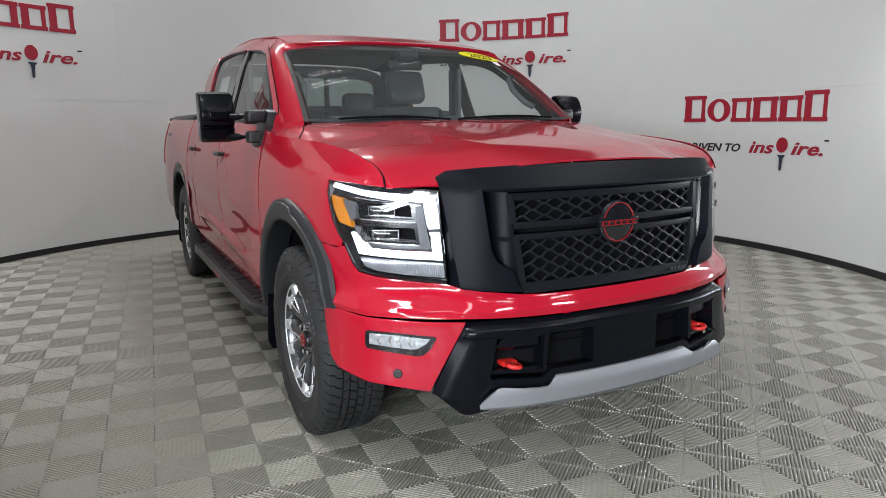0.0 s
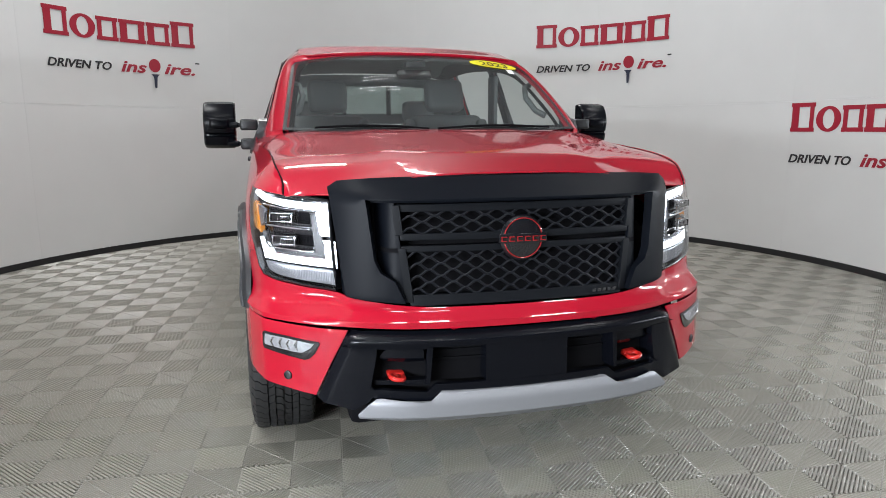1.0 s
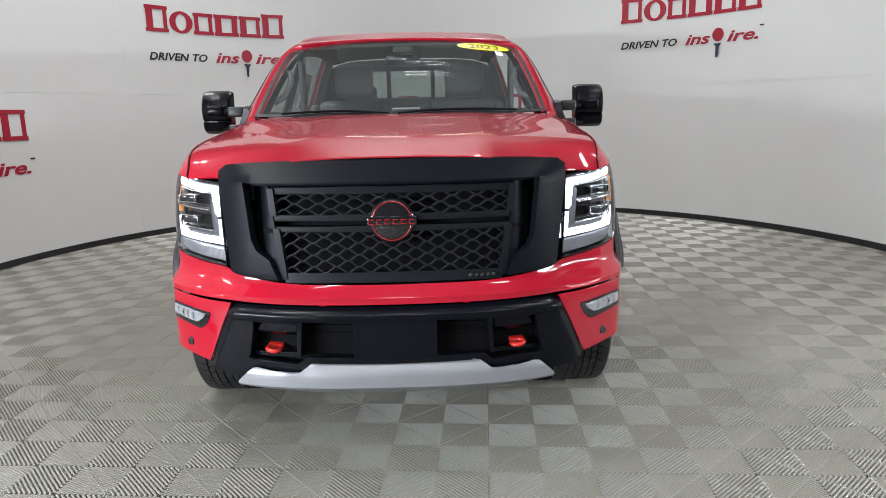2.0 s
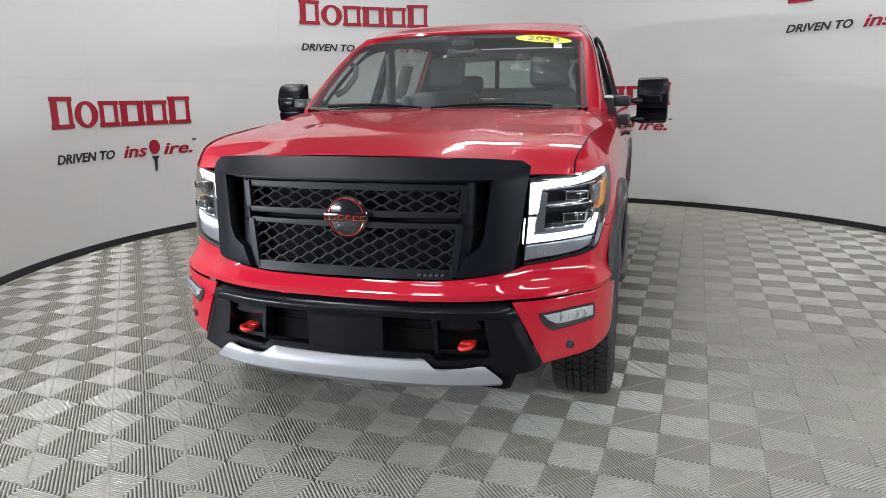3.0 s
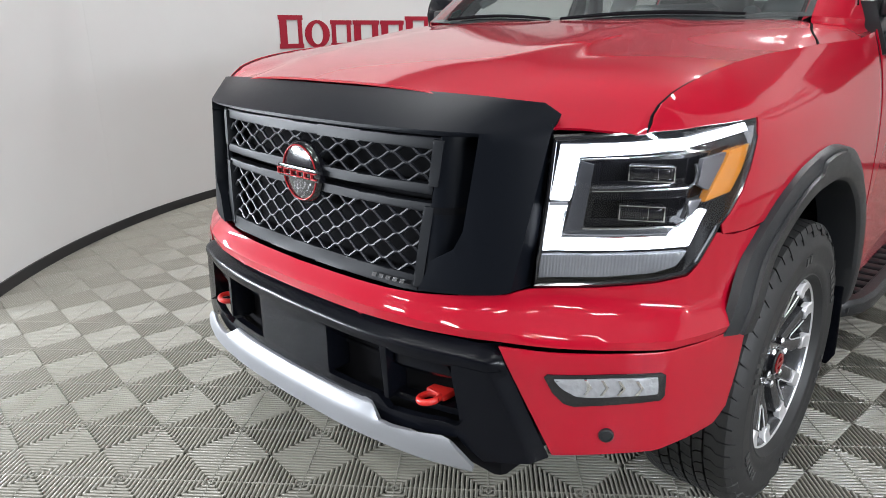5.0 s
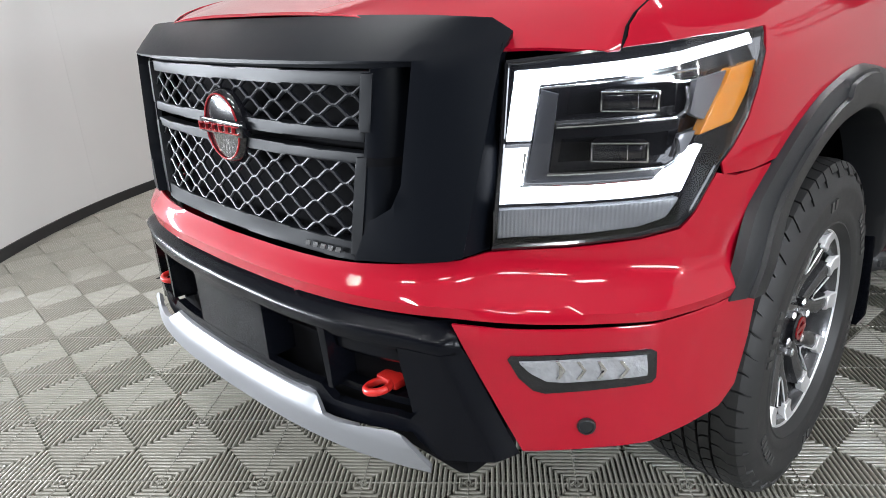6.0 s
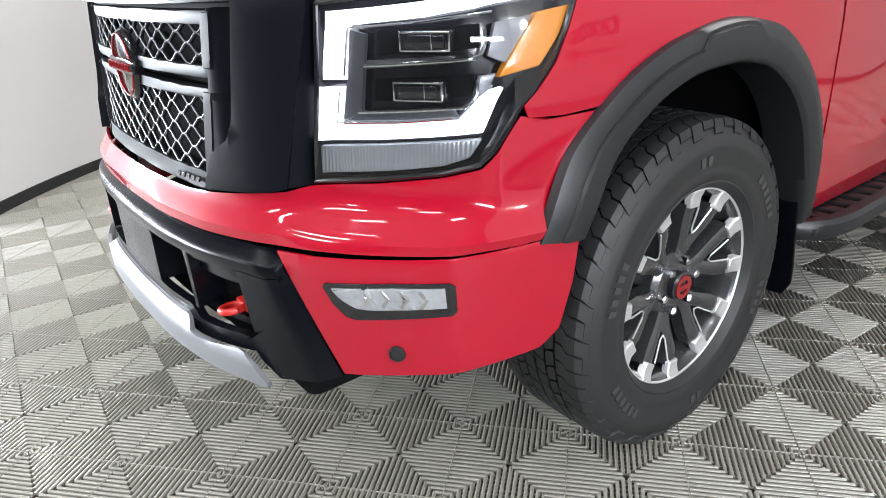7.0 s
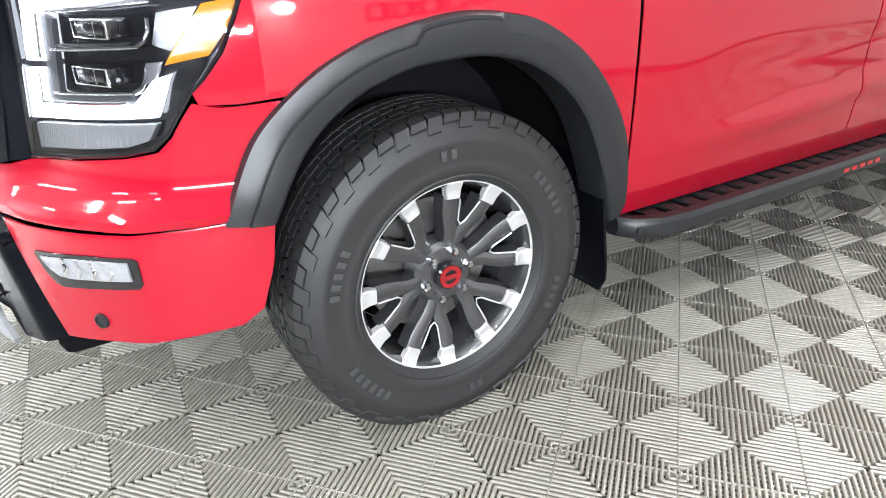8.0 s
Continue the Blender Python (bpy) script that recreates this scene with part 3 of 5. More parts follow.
for s in (1, -1):
    inner = [(.425, 1.100), (.406, .90), (.390, .858), (.350, .828), (.318, .752), (.300, .752), (.312, .79), (.328, .93), (.345, 1.095)]
    part("grille_cheek", sheet(inner, lambda u, z: front(u, z, -.012 - .065 * ease(.345, .43, u)), .02, .04, .012, .003, (0, -1, 0)), FRAME, truck, s=s)
    part("cheek_gap", sheet([(.335, .925), (.405, .925), (.408, .94), (.336, .94)], lambda u, z: front(u, z, -.010 - .065 * ease(.345, .43, u)), .02, .03, .004, 0, (0, -1, 0)), PIT, truck, s=s)
    for post in ([(.322, .985), (.343, .985), (.351, 1.088), (.330, 1.088)], [(.296, .750), (.317, .750), (.336, .940), (.315, .940)]):
        part("grille_post", sheet(post, lambda u, z: front(u, z, -.010), .02, .04, .03, .003, (0, -1, 0)), LATTICE, truck, s=s)
    side = bmesh.new()
    rows = []
    for k in range(15):
        q = k / 14
        ue, z = .497 + .049 * q, .772 + .358 * q
        rows.append([side.verts.new(front(ue + du * (1.15 - q), z, out)) for du, out in ((-.002, .008), (.012, -.004), (.034, -.030))])
    for a, b in zip(rows, rows[1:]):
        for i in range(2):
            side.faces.new((a[i], a[i + 1], b[i + 1], b[i]))
    orient(side, side.faces[:], (1, -1, 0))
    part("surround_side", side, FRAME, truck, s=s)
# near-black sheet closes the grille, the depth's shade put into its colour
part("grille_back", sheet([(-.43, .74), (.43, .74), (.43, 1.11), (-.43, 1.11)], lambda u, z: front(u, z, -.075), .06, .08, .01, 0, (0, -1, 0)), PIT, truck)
for z0, z1, out, w0, w1 in ((1.064, 1.091, .0, .35, .356), (.966, .990, .004, .33, .332), (.925, .947, .002, .325, .33), (.738, .776, .004, .305, .31)):
    part("grille_bar", sheet([(-w0, z0), (w0, z0), (w1, z1), (-w1, z1)], lambda u, z: front(u, z, out - .018), .04, .03, .03, .005, (0, -1, 0)), LATTICE, truck)


def mesh_field(z0, z1, w1, rows, cols):
    """A lattice of flat hexagons: crossing zigzag bars on the curved face."""
    bm = bmesh.new()
    h, w = (z1 - z0) / rows, 2 * w1 / cols
    at = lambda u, z: front(u, z, -.024)

    def strut(points):
        if max(abs(u) for u, z in points) < w1 + .01:
            tube([at(u, z) for u, z in points], .0044, 8, cap=False, bm=bm)

    for r in range(rows + 1):
        for c in range(cols):
            u, z = -w1 + (c + (.5 if r % 2 else 0)) * w, z0 + r * h
            if r < rows:
                strut([(u + w * .05, z), (u + w * .12, z + h * .12), (u + w * .38, z + h * .88), (u + w * .45, z + h)])
                strut([(u + w * .95, z), (u + w * .88, z + h * .12), (u + w * .62, z + h * .88), (u + w * .55, z + h)])
            strut([(u - .06 * w, z), (u + .06 * w, z)])
    return bm


part("grille_mesh", mesh_field(.988, 1.070, .335, 4, 10), MESH, truck, "black hexagonal mesh")
part("grille_mesh", mesh_field(.774, .928, .315, 7, 10), MESH, truck, "black hexagonal mesh")

# round badge: a dark disc, a red ring and a plain red bar across
BADGE_C = Vector((0, -.937, .965))


bm = lathe([(-.0, .082), (.012, .082), (.020, .076), (.022, .072)], 48)
disc(bm, (.022, 0, 0), .072, 48)
bmesh.ops.remove_doubles(bm, verts=bm.verts[:], dist=1e-5)
bmesh.ops.rotate(bm, cent=(0, 0, 0), matrix=Matrix.Rotation(radians(-90), 3, "Z"), verts=bm.verts[:])
bmesh.ops.translate(bm, vec=(0, -.917, BADGE_C.z), verts=bm.verts[:])
bmesh.ops.recalc_face_normals(bm, faces=bm.faces[:])
badge = part("badge", bm, GLOSS, truck, "round dark badge with a red ring and a red bar")
for a0, a1 in ((14, 166), (194, 346)):
    pts = [(.071 * math.cos(radians(a0 + (a1 - a0) * k / 24)), -.940, BADGE_C.z + .071 * math.sin(radians(a0 + (a1 - a0) * k / 24))) for k in range(25)]
    part("ring", tube(pts, .0023, 8), BADGE, badge)
for k in range(6):
    x = -.086 + k * .0292
    for a, b, c, d in ((x + .001, x + .022, .002, .005), (x + .001, x + .022, .017, .020), (x + .002, x + .005, .005, .017)):
        part("bar", boxed(a, b, -.951, -.944, BADGE_C.z - .012 + c, BADGE_C.z - .012 + d, bevel=0), BADGE, badge, smooth=0)
part("plate", boxed(-.090, .090, -.945, -.927, BADGE_C.z - .017, BADGE_C.z + .017, bevel=.004), GLOSS, badge)
for k in range(5):
    u = .205 + k * .016
    part("small_emblem", sheet([(u, .752), (u + .010, .752), (u + .013, .763), (u + .003, .763)], lambda u, z: front(u, z, -.003), .02, .02, .003, 0, (0, -1, 0)), ALLOY, truck)


# ---- headlamps ----
def headlamp(s):
    outline = [(.552, 1.098), (.62, 1.105), (.69, 1.113), (.77, 1.120)] + LAMP_OUT[::-1] + [(.821, .89), (.800, .845), (.778, .822), (.73, .808), (.64, .795), (.538, .784), (.542, .85), (.548, .96)]
    body = part("headlamp", sheet(outline, lambda u, z: front(u, z, -.045), .03, .04, .03, .003, (.3, -1, 0)), GLOSS, truck, "lit headlamp with white light strips and clear cover", s=s)
    rimline = bmesh.new()
    tube([front(u, z, .0) for u, z in outline + outline[:1]], .005, 6, cap=False, bm=rimline)
    part("seal", rimline, GLOSS, body, s=s)
    wallb = bmesh.new()
    vs = [(wallb.verts.new(front(u, z, .001)), wallb.verts.new(front(u, z, -.05))) for u, z in outline]
    for i in range(len(vs)):
        (a, b), (c, d) = vs[i], vs[(i + 1) % len(vs)]
        wallb.faces.new((a, b, d, c))
    part("bezel", wallb, GLOSS, body, s=s)
    cover = part("cover", sheet(outline, lambda u, z: front(u, z, .004), .03, .04, 0, 0, (.3, -1, 0)), LENS, body, "clear cover", s=s)
    cover.visible_shadow = False
    for poly in ([(.562, 1.083), (.62, 1.087), (.70, 1.094), (.78, 1.103), (.884, 1.120), (.888, 1.103), (.774, 1.083), (.70, 1.070), (.592, 1.060), (.5605, 1.0575)],
                 [(.5604, 1.0572), (.5918, 1.0595), (.583, .968), (.553, .968)],
                 [(.547, .953), (.58, .955), (.574, .886), (.66, .890), (.748, .897), (.785, .942), (.814, .950), (.784, .876), (.66, .866), (.542, .858)]):
        part("light_strip", sheet(poly, lambda u, z: front(u, z, -.012), .03, .03, .018, .004, (.3, -1, 0)), LED, body, "white lit strip", s=s)
    part("reflector", sheet([(.852, 1.068), (.889, 1.076), (.876, 1.030), (.853, .980), (.808, .968)], lambda u, z: front(u, z, -.010), .03, .03, .02, .004, (.5, -1, 0)), AMBER, body, "amber side reflector", s=s)
    part("turn_signal", sheet([(.545, .847), (.66, .856), (.783, .864), (.765, .832), (.73, .818), (.64, .806), (.545, .796)], lambda u, z: front(u, z, -.014), .03, .03, .02, .003, (.3, -1, 0)), RIBBED, body, "clear ribbed lens", s=s)
    # grey frame inside the light strips, and clear reflectors beside the amber one
    for poly in ([(.592, 1.052), (.616, 1.044), (.606, .906), (.578, .895), (.587, .97)], [(.580, .894), (.606, .907), (.742, .916), (.748, .903)]):
        part("inner_frame", sheet(poly, lambda u, z: front(u, z, -.020), .03, .03, .012, .003, (.3, -1, 0)), LAMPGREY, body, "grey inner frame", s=s)
    for poly in ([(.792, 1.004), (.806, 1.056), (.848, 1.064), (.822, .988)], [(.766, .934), (.776, .972), (.806, .974), (.786, .940)]):
        part("clear_reflector", sheet(poly, lambda u, z: front(u, z, -.016), .02, .02, .012, .002, (.5, -1, 0)), SMOKED, body, "clear faceted reflector", s=s)
    for z0, z1, u0, u1 in ((.990, 1.050, .628, .772), (.910, .968, .618, .758)):
        part("tray", sheet([(u0 - .012, z0 + .000), (u1, z0 + .008), (u1, z0 + .014), (u0 - .012, z0 + .006)], lambda u, z: front(u, z, -.006), .03, .03, .03, .002, (.3, -1, 0)), CHROME, body, "bright tray edge", s=s)
        part("tray_side", tube([front(u1 - .004, z0 + .011, -.008), front(u1 + .010, z0 + .020, -.010), front(u1 + .016, z0 + .036, -.014), front(u1 + .016, z1 - .004, -.020)], .0035, 8), ALLOY, body, s=s)
        part("chamber", sheet([(u0, z0 + .016), (u1 + .008, z0 + .024), (u1 + .012, z1 + .004), (u0 + .004, z1 - .002)], lambda u, z: front(u, z, -.043), .03, .03, .008, .002, (.3, -1, 0)), PIT, body, s=s)
        um, zm = (u0 + u1) / 2 + .012, (z0 + z1) / 2 + .012
        x, y, z = front(um, zm, -.03)
        b = bmesh.new()
        box(b, -.045, .045, -.03, .02, -.016, .016, bevel=.006, m=Matrix.Translation((x, y, z)) @ Matrix.Rotation(radians(30), 4, "Z"))
        eye = part("projector", b, GLOSS, body, "small projector lens", s=s)
        frame_m = Matrix.Translation((x, y, z)) @ Matrix.Rotation(radians(30), 4, "Z")
        b = bmesh.new()
        for c in ((-.046, .046, .0135, .0165), (-.046, .046, -.0165, -.0135), (-.046, -.043, -.0165, .0165), (.043, .046, -.0165, .0165), (.012, .0135, -.0135, .0135)):
            box(b, c[0], c[1], -.0345, -.029, c[2], c[3], bevel=.0008, m=frame_m)
        part("bright_rim", b, CHROME, eye, s=s)
        b = bmesh.new()
        box(b, -.036, .036, -.034, -.02, -.011, .011, bevel=.004, m=Matrix.Translation((x, y, z)) @ Matrix.Rotation(radians(30), 4, "Z"))
        part("glass", b, GLOSS, eye, s=s)
    # bright inner edges beside the light strips, and dark steps between the trays
    for line in ([(.594, 1.055), (.70, 1.063), (.80, 1.074)], [(.594, 1.055), (.586, .975)], [(.578, .948), (.573, .892), (.66, .896), (.742, .902)]):
        part("bright_edge", tube([front(u, z, -.010) for u, z in line], .0022, 6), CHROME, body, s=s)
    for z in (.985, .900):
        part("step", sheet([(.60, z), (.74, z + .008), (.745, z + .022), (.60, z + .014)], lambda u, z: front(u, z, -.022), .03, .03, .02, .002, (.3, -1, 0)), ALLOY, body, s=s)
    return body


for s in (1, -1):
    headlamp(s)

# ---- bumper ----
low_edge = [(u, .665 + .008 * ease(0, .9, u)) for u in (0, .1, .2, .3, .4, .5, .6, .7, .8, .86)]
up_edge = [(.930, .890), (.86, .887), (.832, .900), (.826, .886), (.807, .840), (.783, .814), (.73, .800), (.64, .787), (.53, .775), (.49, .763), (.40, .753), (.318, .742), (.25, .736), (.12, .734), (0, .733)]


def bulge(u, z):
    return front(u, z, .010 * ease(.735, .69, z) * ease(.668, .69, z) if z < .735 else 0)


half = low_edge + [(.885, .674), (.893, .78), (.907, .83)] + up_edge
full = half + [(-u, z) for u, z in reversed(half[1:-1])]
part("bumper_fascia", sheet(full, bulge, .03, .015, .006, .004, (0, -1, 0), cuts=[(0, .795), (0, .805), (0, -.795), (0, -.805)]), RED, truck)
for s in (1, -1):
    corner = [(.497, .6585), (.6, .662), (.7, .665), (.82, .669), (.929, .672), (.922, .57), (.907, .475), (.885, .445), (.80, .432), (.70, .423), (.605, .412)]
    part("bumper_corner", sheet(corner, front, .03, .03, .006, .005, (.4, -1, 0), cuts=[(0, .795), (0, .805)]), RED, truck, s=s)
    part("bumper_underlip", sheet([(.60, .420), (.70, .428), (.80, .437), (.87, .447), (.85, .425), (.6, .385)], lambda u, z: front(u, z, -.05), .04, .03, .02, .002, (.4, -1, 0)), PLASTIC, truck, s=s)

    # fog lamp in its bezel
    out = [(.584, .604), (.589, .611), (.70, .620), (.782, .6225), (.791, .616), (.792, .566), (.785, .557), (.70, .547), (.640, .540), (.622, .545), (.601, .568)]
    fog = part("fog_lamp", sheet(out, lambda u, z: front(u, z, .004), .03, .03, .012, .003, (.4, -1, 0)), GLOSS, truck, "clear fog lamp in a black bezel", s=s)
    part("lens", sheet([(.602, .603), (.70, .612), (.775, .614), (.777, .575), (.70, .568), (.645, .566), (.615, .585)], lambda u, z: front(u, z, .009), .02, .02, .008, .003, (.4, -1, 0)), FACETED, fog, "clear faceted lens", s=s)
    for k in range(4):
        u = .655 + k * .028
        part("facet", sheet([(u, .574), (u + .005, .574), (u + .014, .592), (u + .005, .609), (u, .609), (u + .009, .592)], lambda u, z: front(u, z, .0115), .02, .02, .005, .001, (.4, -1, 0)), CHROME, fog, s=s)
    x, y, z = front(.70, .472)
    b = lathe([(0, .017), (.006, .016), (.007, .013), (.004, .0125)], 20)
    disc(b, (.004, 0, 0), .0125, 20)
    bmesh.ops.rotate(b, cent=(0, 0, 0), matrix=Matrix.Rotation(radians(-52), 3, "Z"), verts=b.verts[:])
    bmesh.ops.translate(b, vec=(x, y, z), verts=b.verts[:])
    bmesh.ops.recalc_face_normals(b, faces=b.faces[:])
    part("parking_sensor", b, PLASTIC, truck, s=s)


def lower(u, z, out=0.0):
    """The black lower bumper: a rolled upper lip over a flat face, drawn in along its slanted ends."""
    end = max(0, 1 - max(0, .497 + (.655 - z) * .407 - abs(u)) / .036)
    return front(u, z, .012 + .006 * ease(.592, .622, z) - .036 * ease(.622, .660, z) ** 1.5 + .010 * ease(.40, .50, abs(u)) - .024 * end + out)


# black lower bumper in pieces round its openings
pieces = [
    ("bumper_lip", [(-.497, .655), (-.505, .605), (.505, .605), (.497, .655), (.4, .657), (.2, .656), (0, .655), (-.2, .656), (-.4, .657)]),
    ("bumper_centre", [(-.115, .607), (.115, .604), (.115, .47), (-.115, .47)]),
    ("bumper_foot", [(-.415, .448), (-.385, .452), (-.27, .442), (-.245, .470), (-.1, .469), (.1, .469), (.245, .470), (.27, .442), (.385, .452), (.415, .448), (.41, .42), (.26, .40), (0, .42), (-.26, .40), (-.41, .42)]),
]
for name, poly in pieces:
    part(name, sheet(poly, lower, .03, .006, .075 if name == "bumper_centre" else .02, .004, (0, -1, 0)), SATIN, truck)
for s in (1, -1):
    side = [(.497, .655), (.505, .604), (.398, .603), (.40, .57), (.418, .46), (.40, .44), (.425, .405), (.475, .376), (.60, .404)]
    part("bumper_wing", sheet(side, lower, .009, .012, .02, .003, (.3, -1, 0)), SATIN, truck, s=s)
    part("intake_post", sheet([(.253, .604), (.268, .604), (.272, .469), (.262, .469)], lower, .02, .03, .078, .003, (0, -1, 0)), SATIN, truck, s=s)
    part("hook_hood", sheet([(.266, .606), (.400, .606), (.400, .596), (.27, .596)], lambda u, z: lower(u, z, -.003), .02, .02, .03, .004, (0, -1, 0)), SATIN, truck, s=s)
    part("pocket_wall", sheet([(.402, .604), (.414, .604), (.432, .452), (.420, .452)], lambda u, z: lower(u, z, -.020), .02, .03, .062, .003, (0, -1, 0)), SATIN, truck, s=s)
    plate = [(.276, .542), (.276, .586), (.284, .594), (.368, .594), (.384, .584), (.396, .560), (.392, .546), (.34, .540)]
    part("hook_plate", sheet(plate, lambda u, z: lower(u, z, -.022 - .02 * ease(.56, .54, z)), .02, .008, .012, .004, (0, -1, 0)), SATIN, truck, s=s)
    part("pocket_floor", sheet([(.262, .462), (.272, .478), (.415, .474), (.412, .458)], lambda u, z: lower(u, z, -.030), .02, .01, .03, .004, (0, -1, .5)), SATIN, truck, s=s)
    # slats coloured as dark as the shaded opening behind them
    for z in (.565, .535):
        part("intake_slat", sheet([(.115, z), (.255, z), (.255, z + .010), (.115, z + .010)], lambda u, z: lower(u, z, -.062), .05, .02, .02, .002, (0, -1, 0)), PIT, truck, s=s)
    x, y, z = front(.345, .490, 0)
    ring = [(x + .024 * math.cos(2 * math.pi * k / 20), y + .012 - .026 * math.sin(2 * math.pi * k / 20), z + .004 * math.cos(2 * math.pi * k / 20)) for k in range(21)]
    hook = part("tow_hook", tube(ring, .0075, 12, 1.1, cap=False), HOOK, truck, "orange-red tow hook", s=s)
    part("hook_shank", boxed(x - .030, x + .030, y + .03, y + .12, z - .010, z + .010, bevel=.006), HOOK, hook, s=s)
# backing sheet behind the openings, their shade painted in as near-black
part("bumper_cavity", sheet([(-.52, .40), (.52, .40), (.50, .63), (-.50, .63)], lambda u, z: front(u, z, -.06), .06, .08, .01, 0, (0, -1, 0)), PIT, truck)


def skid_at(u, z):
    t = (z - .33) / .11
    x, y, _ = front(u, .5, .020 + .020 * min(1, max(0, (1 - t) / .22)) - .16 * max(0, .24 - t))
    return x, y, z


top = [(.0, .442), (.1, .443), (.215, .446), (.232, .446), (.262, .418), (.285, .415), (.385, .428), (.40, .425)]
bot = [(.455, .368), (.452, .352), (.35, .345), (.26, .340), (.24, .331), (.12, .331), (.10, .325), (0, .325)]
half = top + bot
full = half + [(-u, z) for u, z in reversed(half[1:-1])]
part("skid_plate", sheet(full, skid_at, .03, .02, .012, .006, (0, -1, 0)), SILVER, truck, "silver skid plate")
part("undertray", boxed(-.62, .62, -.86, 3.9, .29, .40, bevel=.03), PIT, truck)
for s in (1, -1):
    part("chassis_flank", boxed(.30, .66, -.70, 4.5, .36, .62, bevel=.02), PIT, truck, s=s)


# ---- wheels ----
def tyre_mesh():
    """A tyre round the x-axis, outer face towards +x, with tread blocks and raised bars on the side wall."""
    w = .137
    prof = [(-.105, .232), (-.125, .25), (-.137, .30), (-w, .335), (-.128, .372), (-.112, .388), (-.06, .3905), (0, .391), (.06, .3905), (.112, .388), (.128, .372), (w, .345), (.139, .338), (.1375, .333), (.1385, .30), (.136, .292), (.1375, .287), (.133, .268), (.130, .262), (.1315, .258), (.121, .248), (.105, .236)]
    bm, tread = lathe(prof, 72), bmesh.new()
    n = 60

    def lug(stations, a, half):
        """A block along stations of (x, radius, shift round the tyre), with its flanks and ends."""
        rows = []
        for x, r, shift in stations:
            t0, t1 = (2 * math.pi * (a + shift + k * half) / n for k in (-1, 1))
            low, xl = r - (.014 if abs(x) < .125 else .008), x * .965
            rows.append([tread.verts.new((xx, rr * math.cos(t), rr * math.sin(t))) for xx, rr, t in ((xl, low, t0), (x, r, t0), (x, r, t1), (xl, low, t1))])
        for p, q in zip(rows, rows[1:]):
            for i in range(3):
                tread.faces.new((p[i], p[i + 1], q[i + 1], q[i]))
        tread.faces.new(rows[0])
        tread.faces.new(rows[-1][::-1])
    R = TYRE_R
    for k in range(n):
        for sgn in (1, -1):
            # shoulder lugs kink and run down the side wall, long and short by turns
            end = [(.1325, R - .032, .74)] if k % 2 else []
            lug([(sgn * x, r, f * sgn) for x, r, f in [(.066, R, 0), (.084, R, .02), (.097, R - .001, .36), (.116, R - .005, .40), (.126, R - .018, .60)] + end], k + .5, .43 if k % 2 else .45)
            lug([(sgn * .036, R, .25 * sgn), (sgn * .046, R, .05 * sgn), (sgn * .060, R, 0)], k + .1, .43)
            lug([(sgn * .004, R, 0), (sgn * .016, R, .22 * sgn), (sgn * .030, R, .28 * sgn)], k + (.75 if sgn > 0 else .25), .43)
    # raised bars in place of the maker's lettering
    marks = bmesh.new()
    for a0, cnt, r in ((20, 6, .315), (150, 5, .315), (205, 6, .315), (330, 4, .315), (90, 2, .315), (275, 2, .315)):
        for k in range(cnt):
            t0 = radians(a0 + k * 4.6)
            vs = [marks.verts.new((.1410, rr * math.cos(t0 + q), rr * math.sin(t0 + q))) for rr, q in ((r - .011, 0), (r + .011, 0), (r + .011, .045), (r - .011, .045))]
            marks.faces.new(vs)
    orient(marks, marks.faces[:], (1, 0, 0))
    thicken(marks, .004)
    for b in (bm, tread, marks):
        b.normal_update()
        bmesh.ops.recalc_face_normals(b, faces=b.faces[:])
        for v in b.verts:
            v.co.z = max(v.co.z, -HUB_Z + .001)
    return bm, tread, marks


def spoke(a, w_in, w_out, r0, r1, x_in, x_out, skew, depth=.03):
    """One arm of the rim, from the hub to the rim well."""
    bm = bmesh.new()
    vs = []
    for r, w, x, k in ((r0, w_in, x_in, 0), ((r0 + r1) / 2, (w_in + w_out) / 2, (x_in + x_out) / 2 - .004, .55), (r1, w_out, x_out, 1)):
        for dx, side in ((0, -1), (0, 1), (-depth, 1.25), (-depth, -1.25)):
            t = a + skew * (1 - k)
            p = Vector((x + dx, r * math.cos(t), r * math.sin(t))) + Vector((0, -math.sin(a), math.cos(a))) * side * w
            vs.append(bm.verts.new(p))
    for i in (0, 4):
        for j in range(4):
            bm.faces.new((vs[i + j], vs[i + (j + 1) % 4], vs[i + 4 + (j + 1) % 4], vs[i + 4 + j]))
    bm.faces.new(vs[0:4][::-1])
    bm.faces.new(vs[8:12])
    bmesh.ops.recalc_face_normals(bm, faces=bm.faces[:])
    bmesh.ops.bevel(bm, geom=bm.edges[:], offset=.0025, segments=1, affect="EDGES")
    return bm


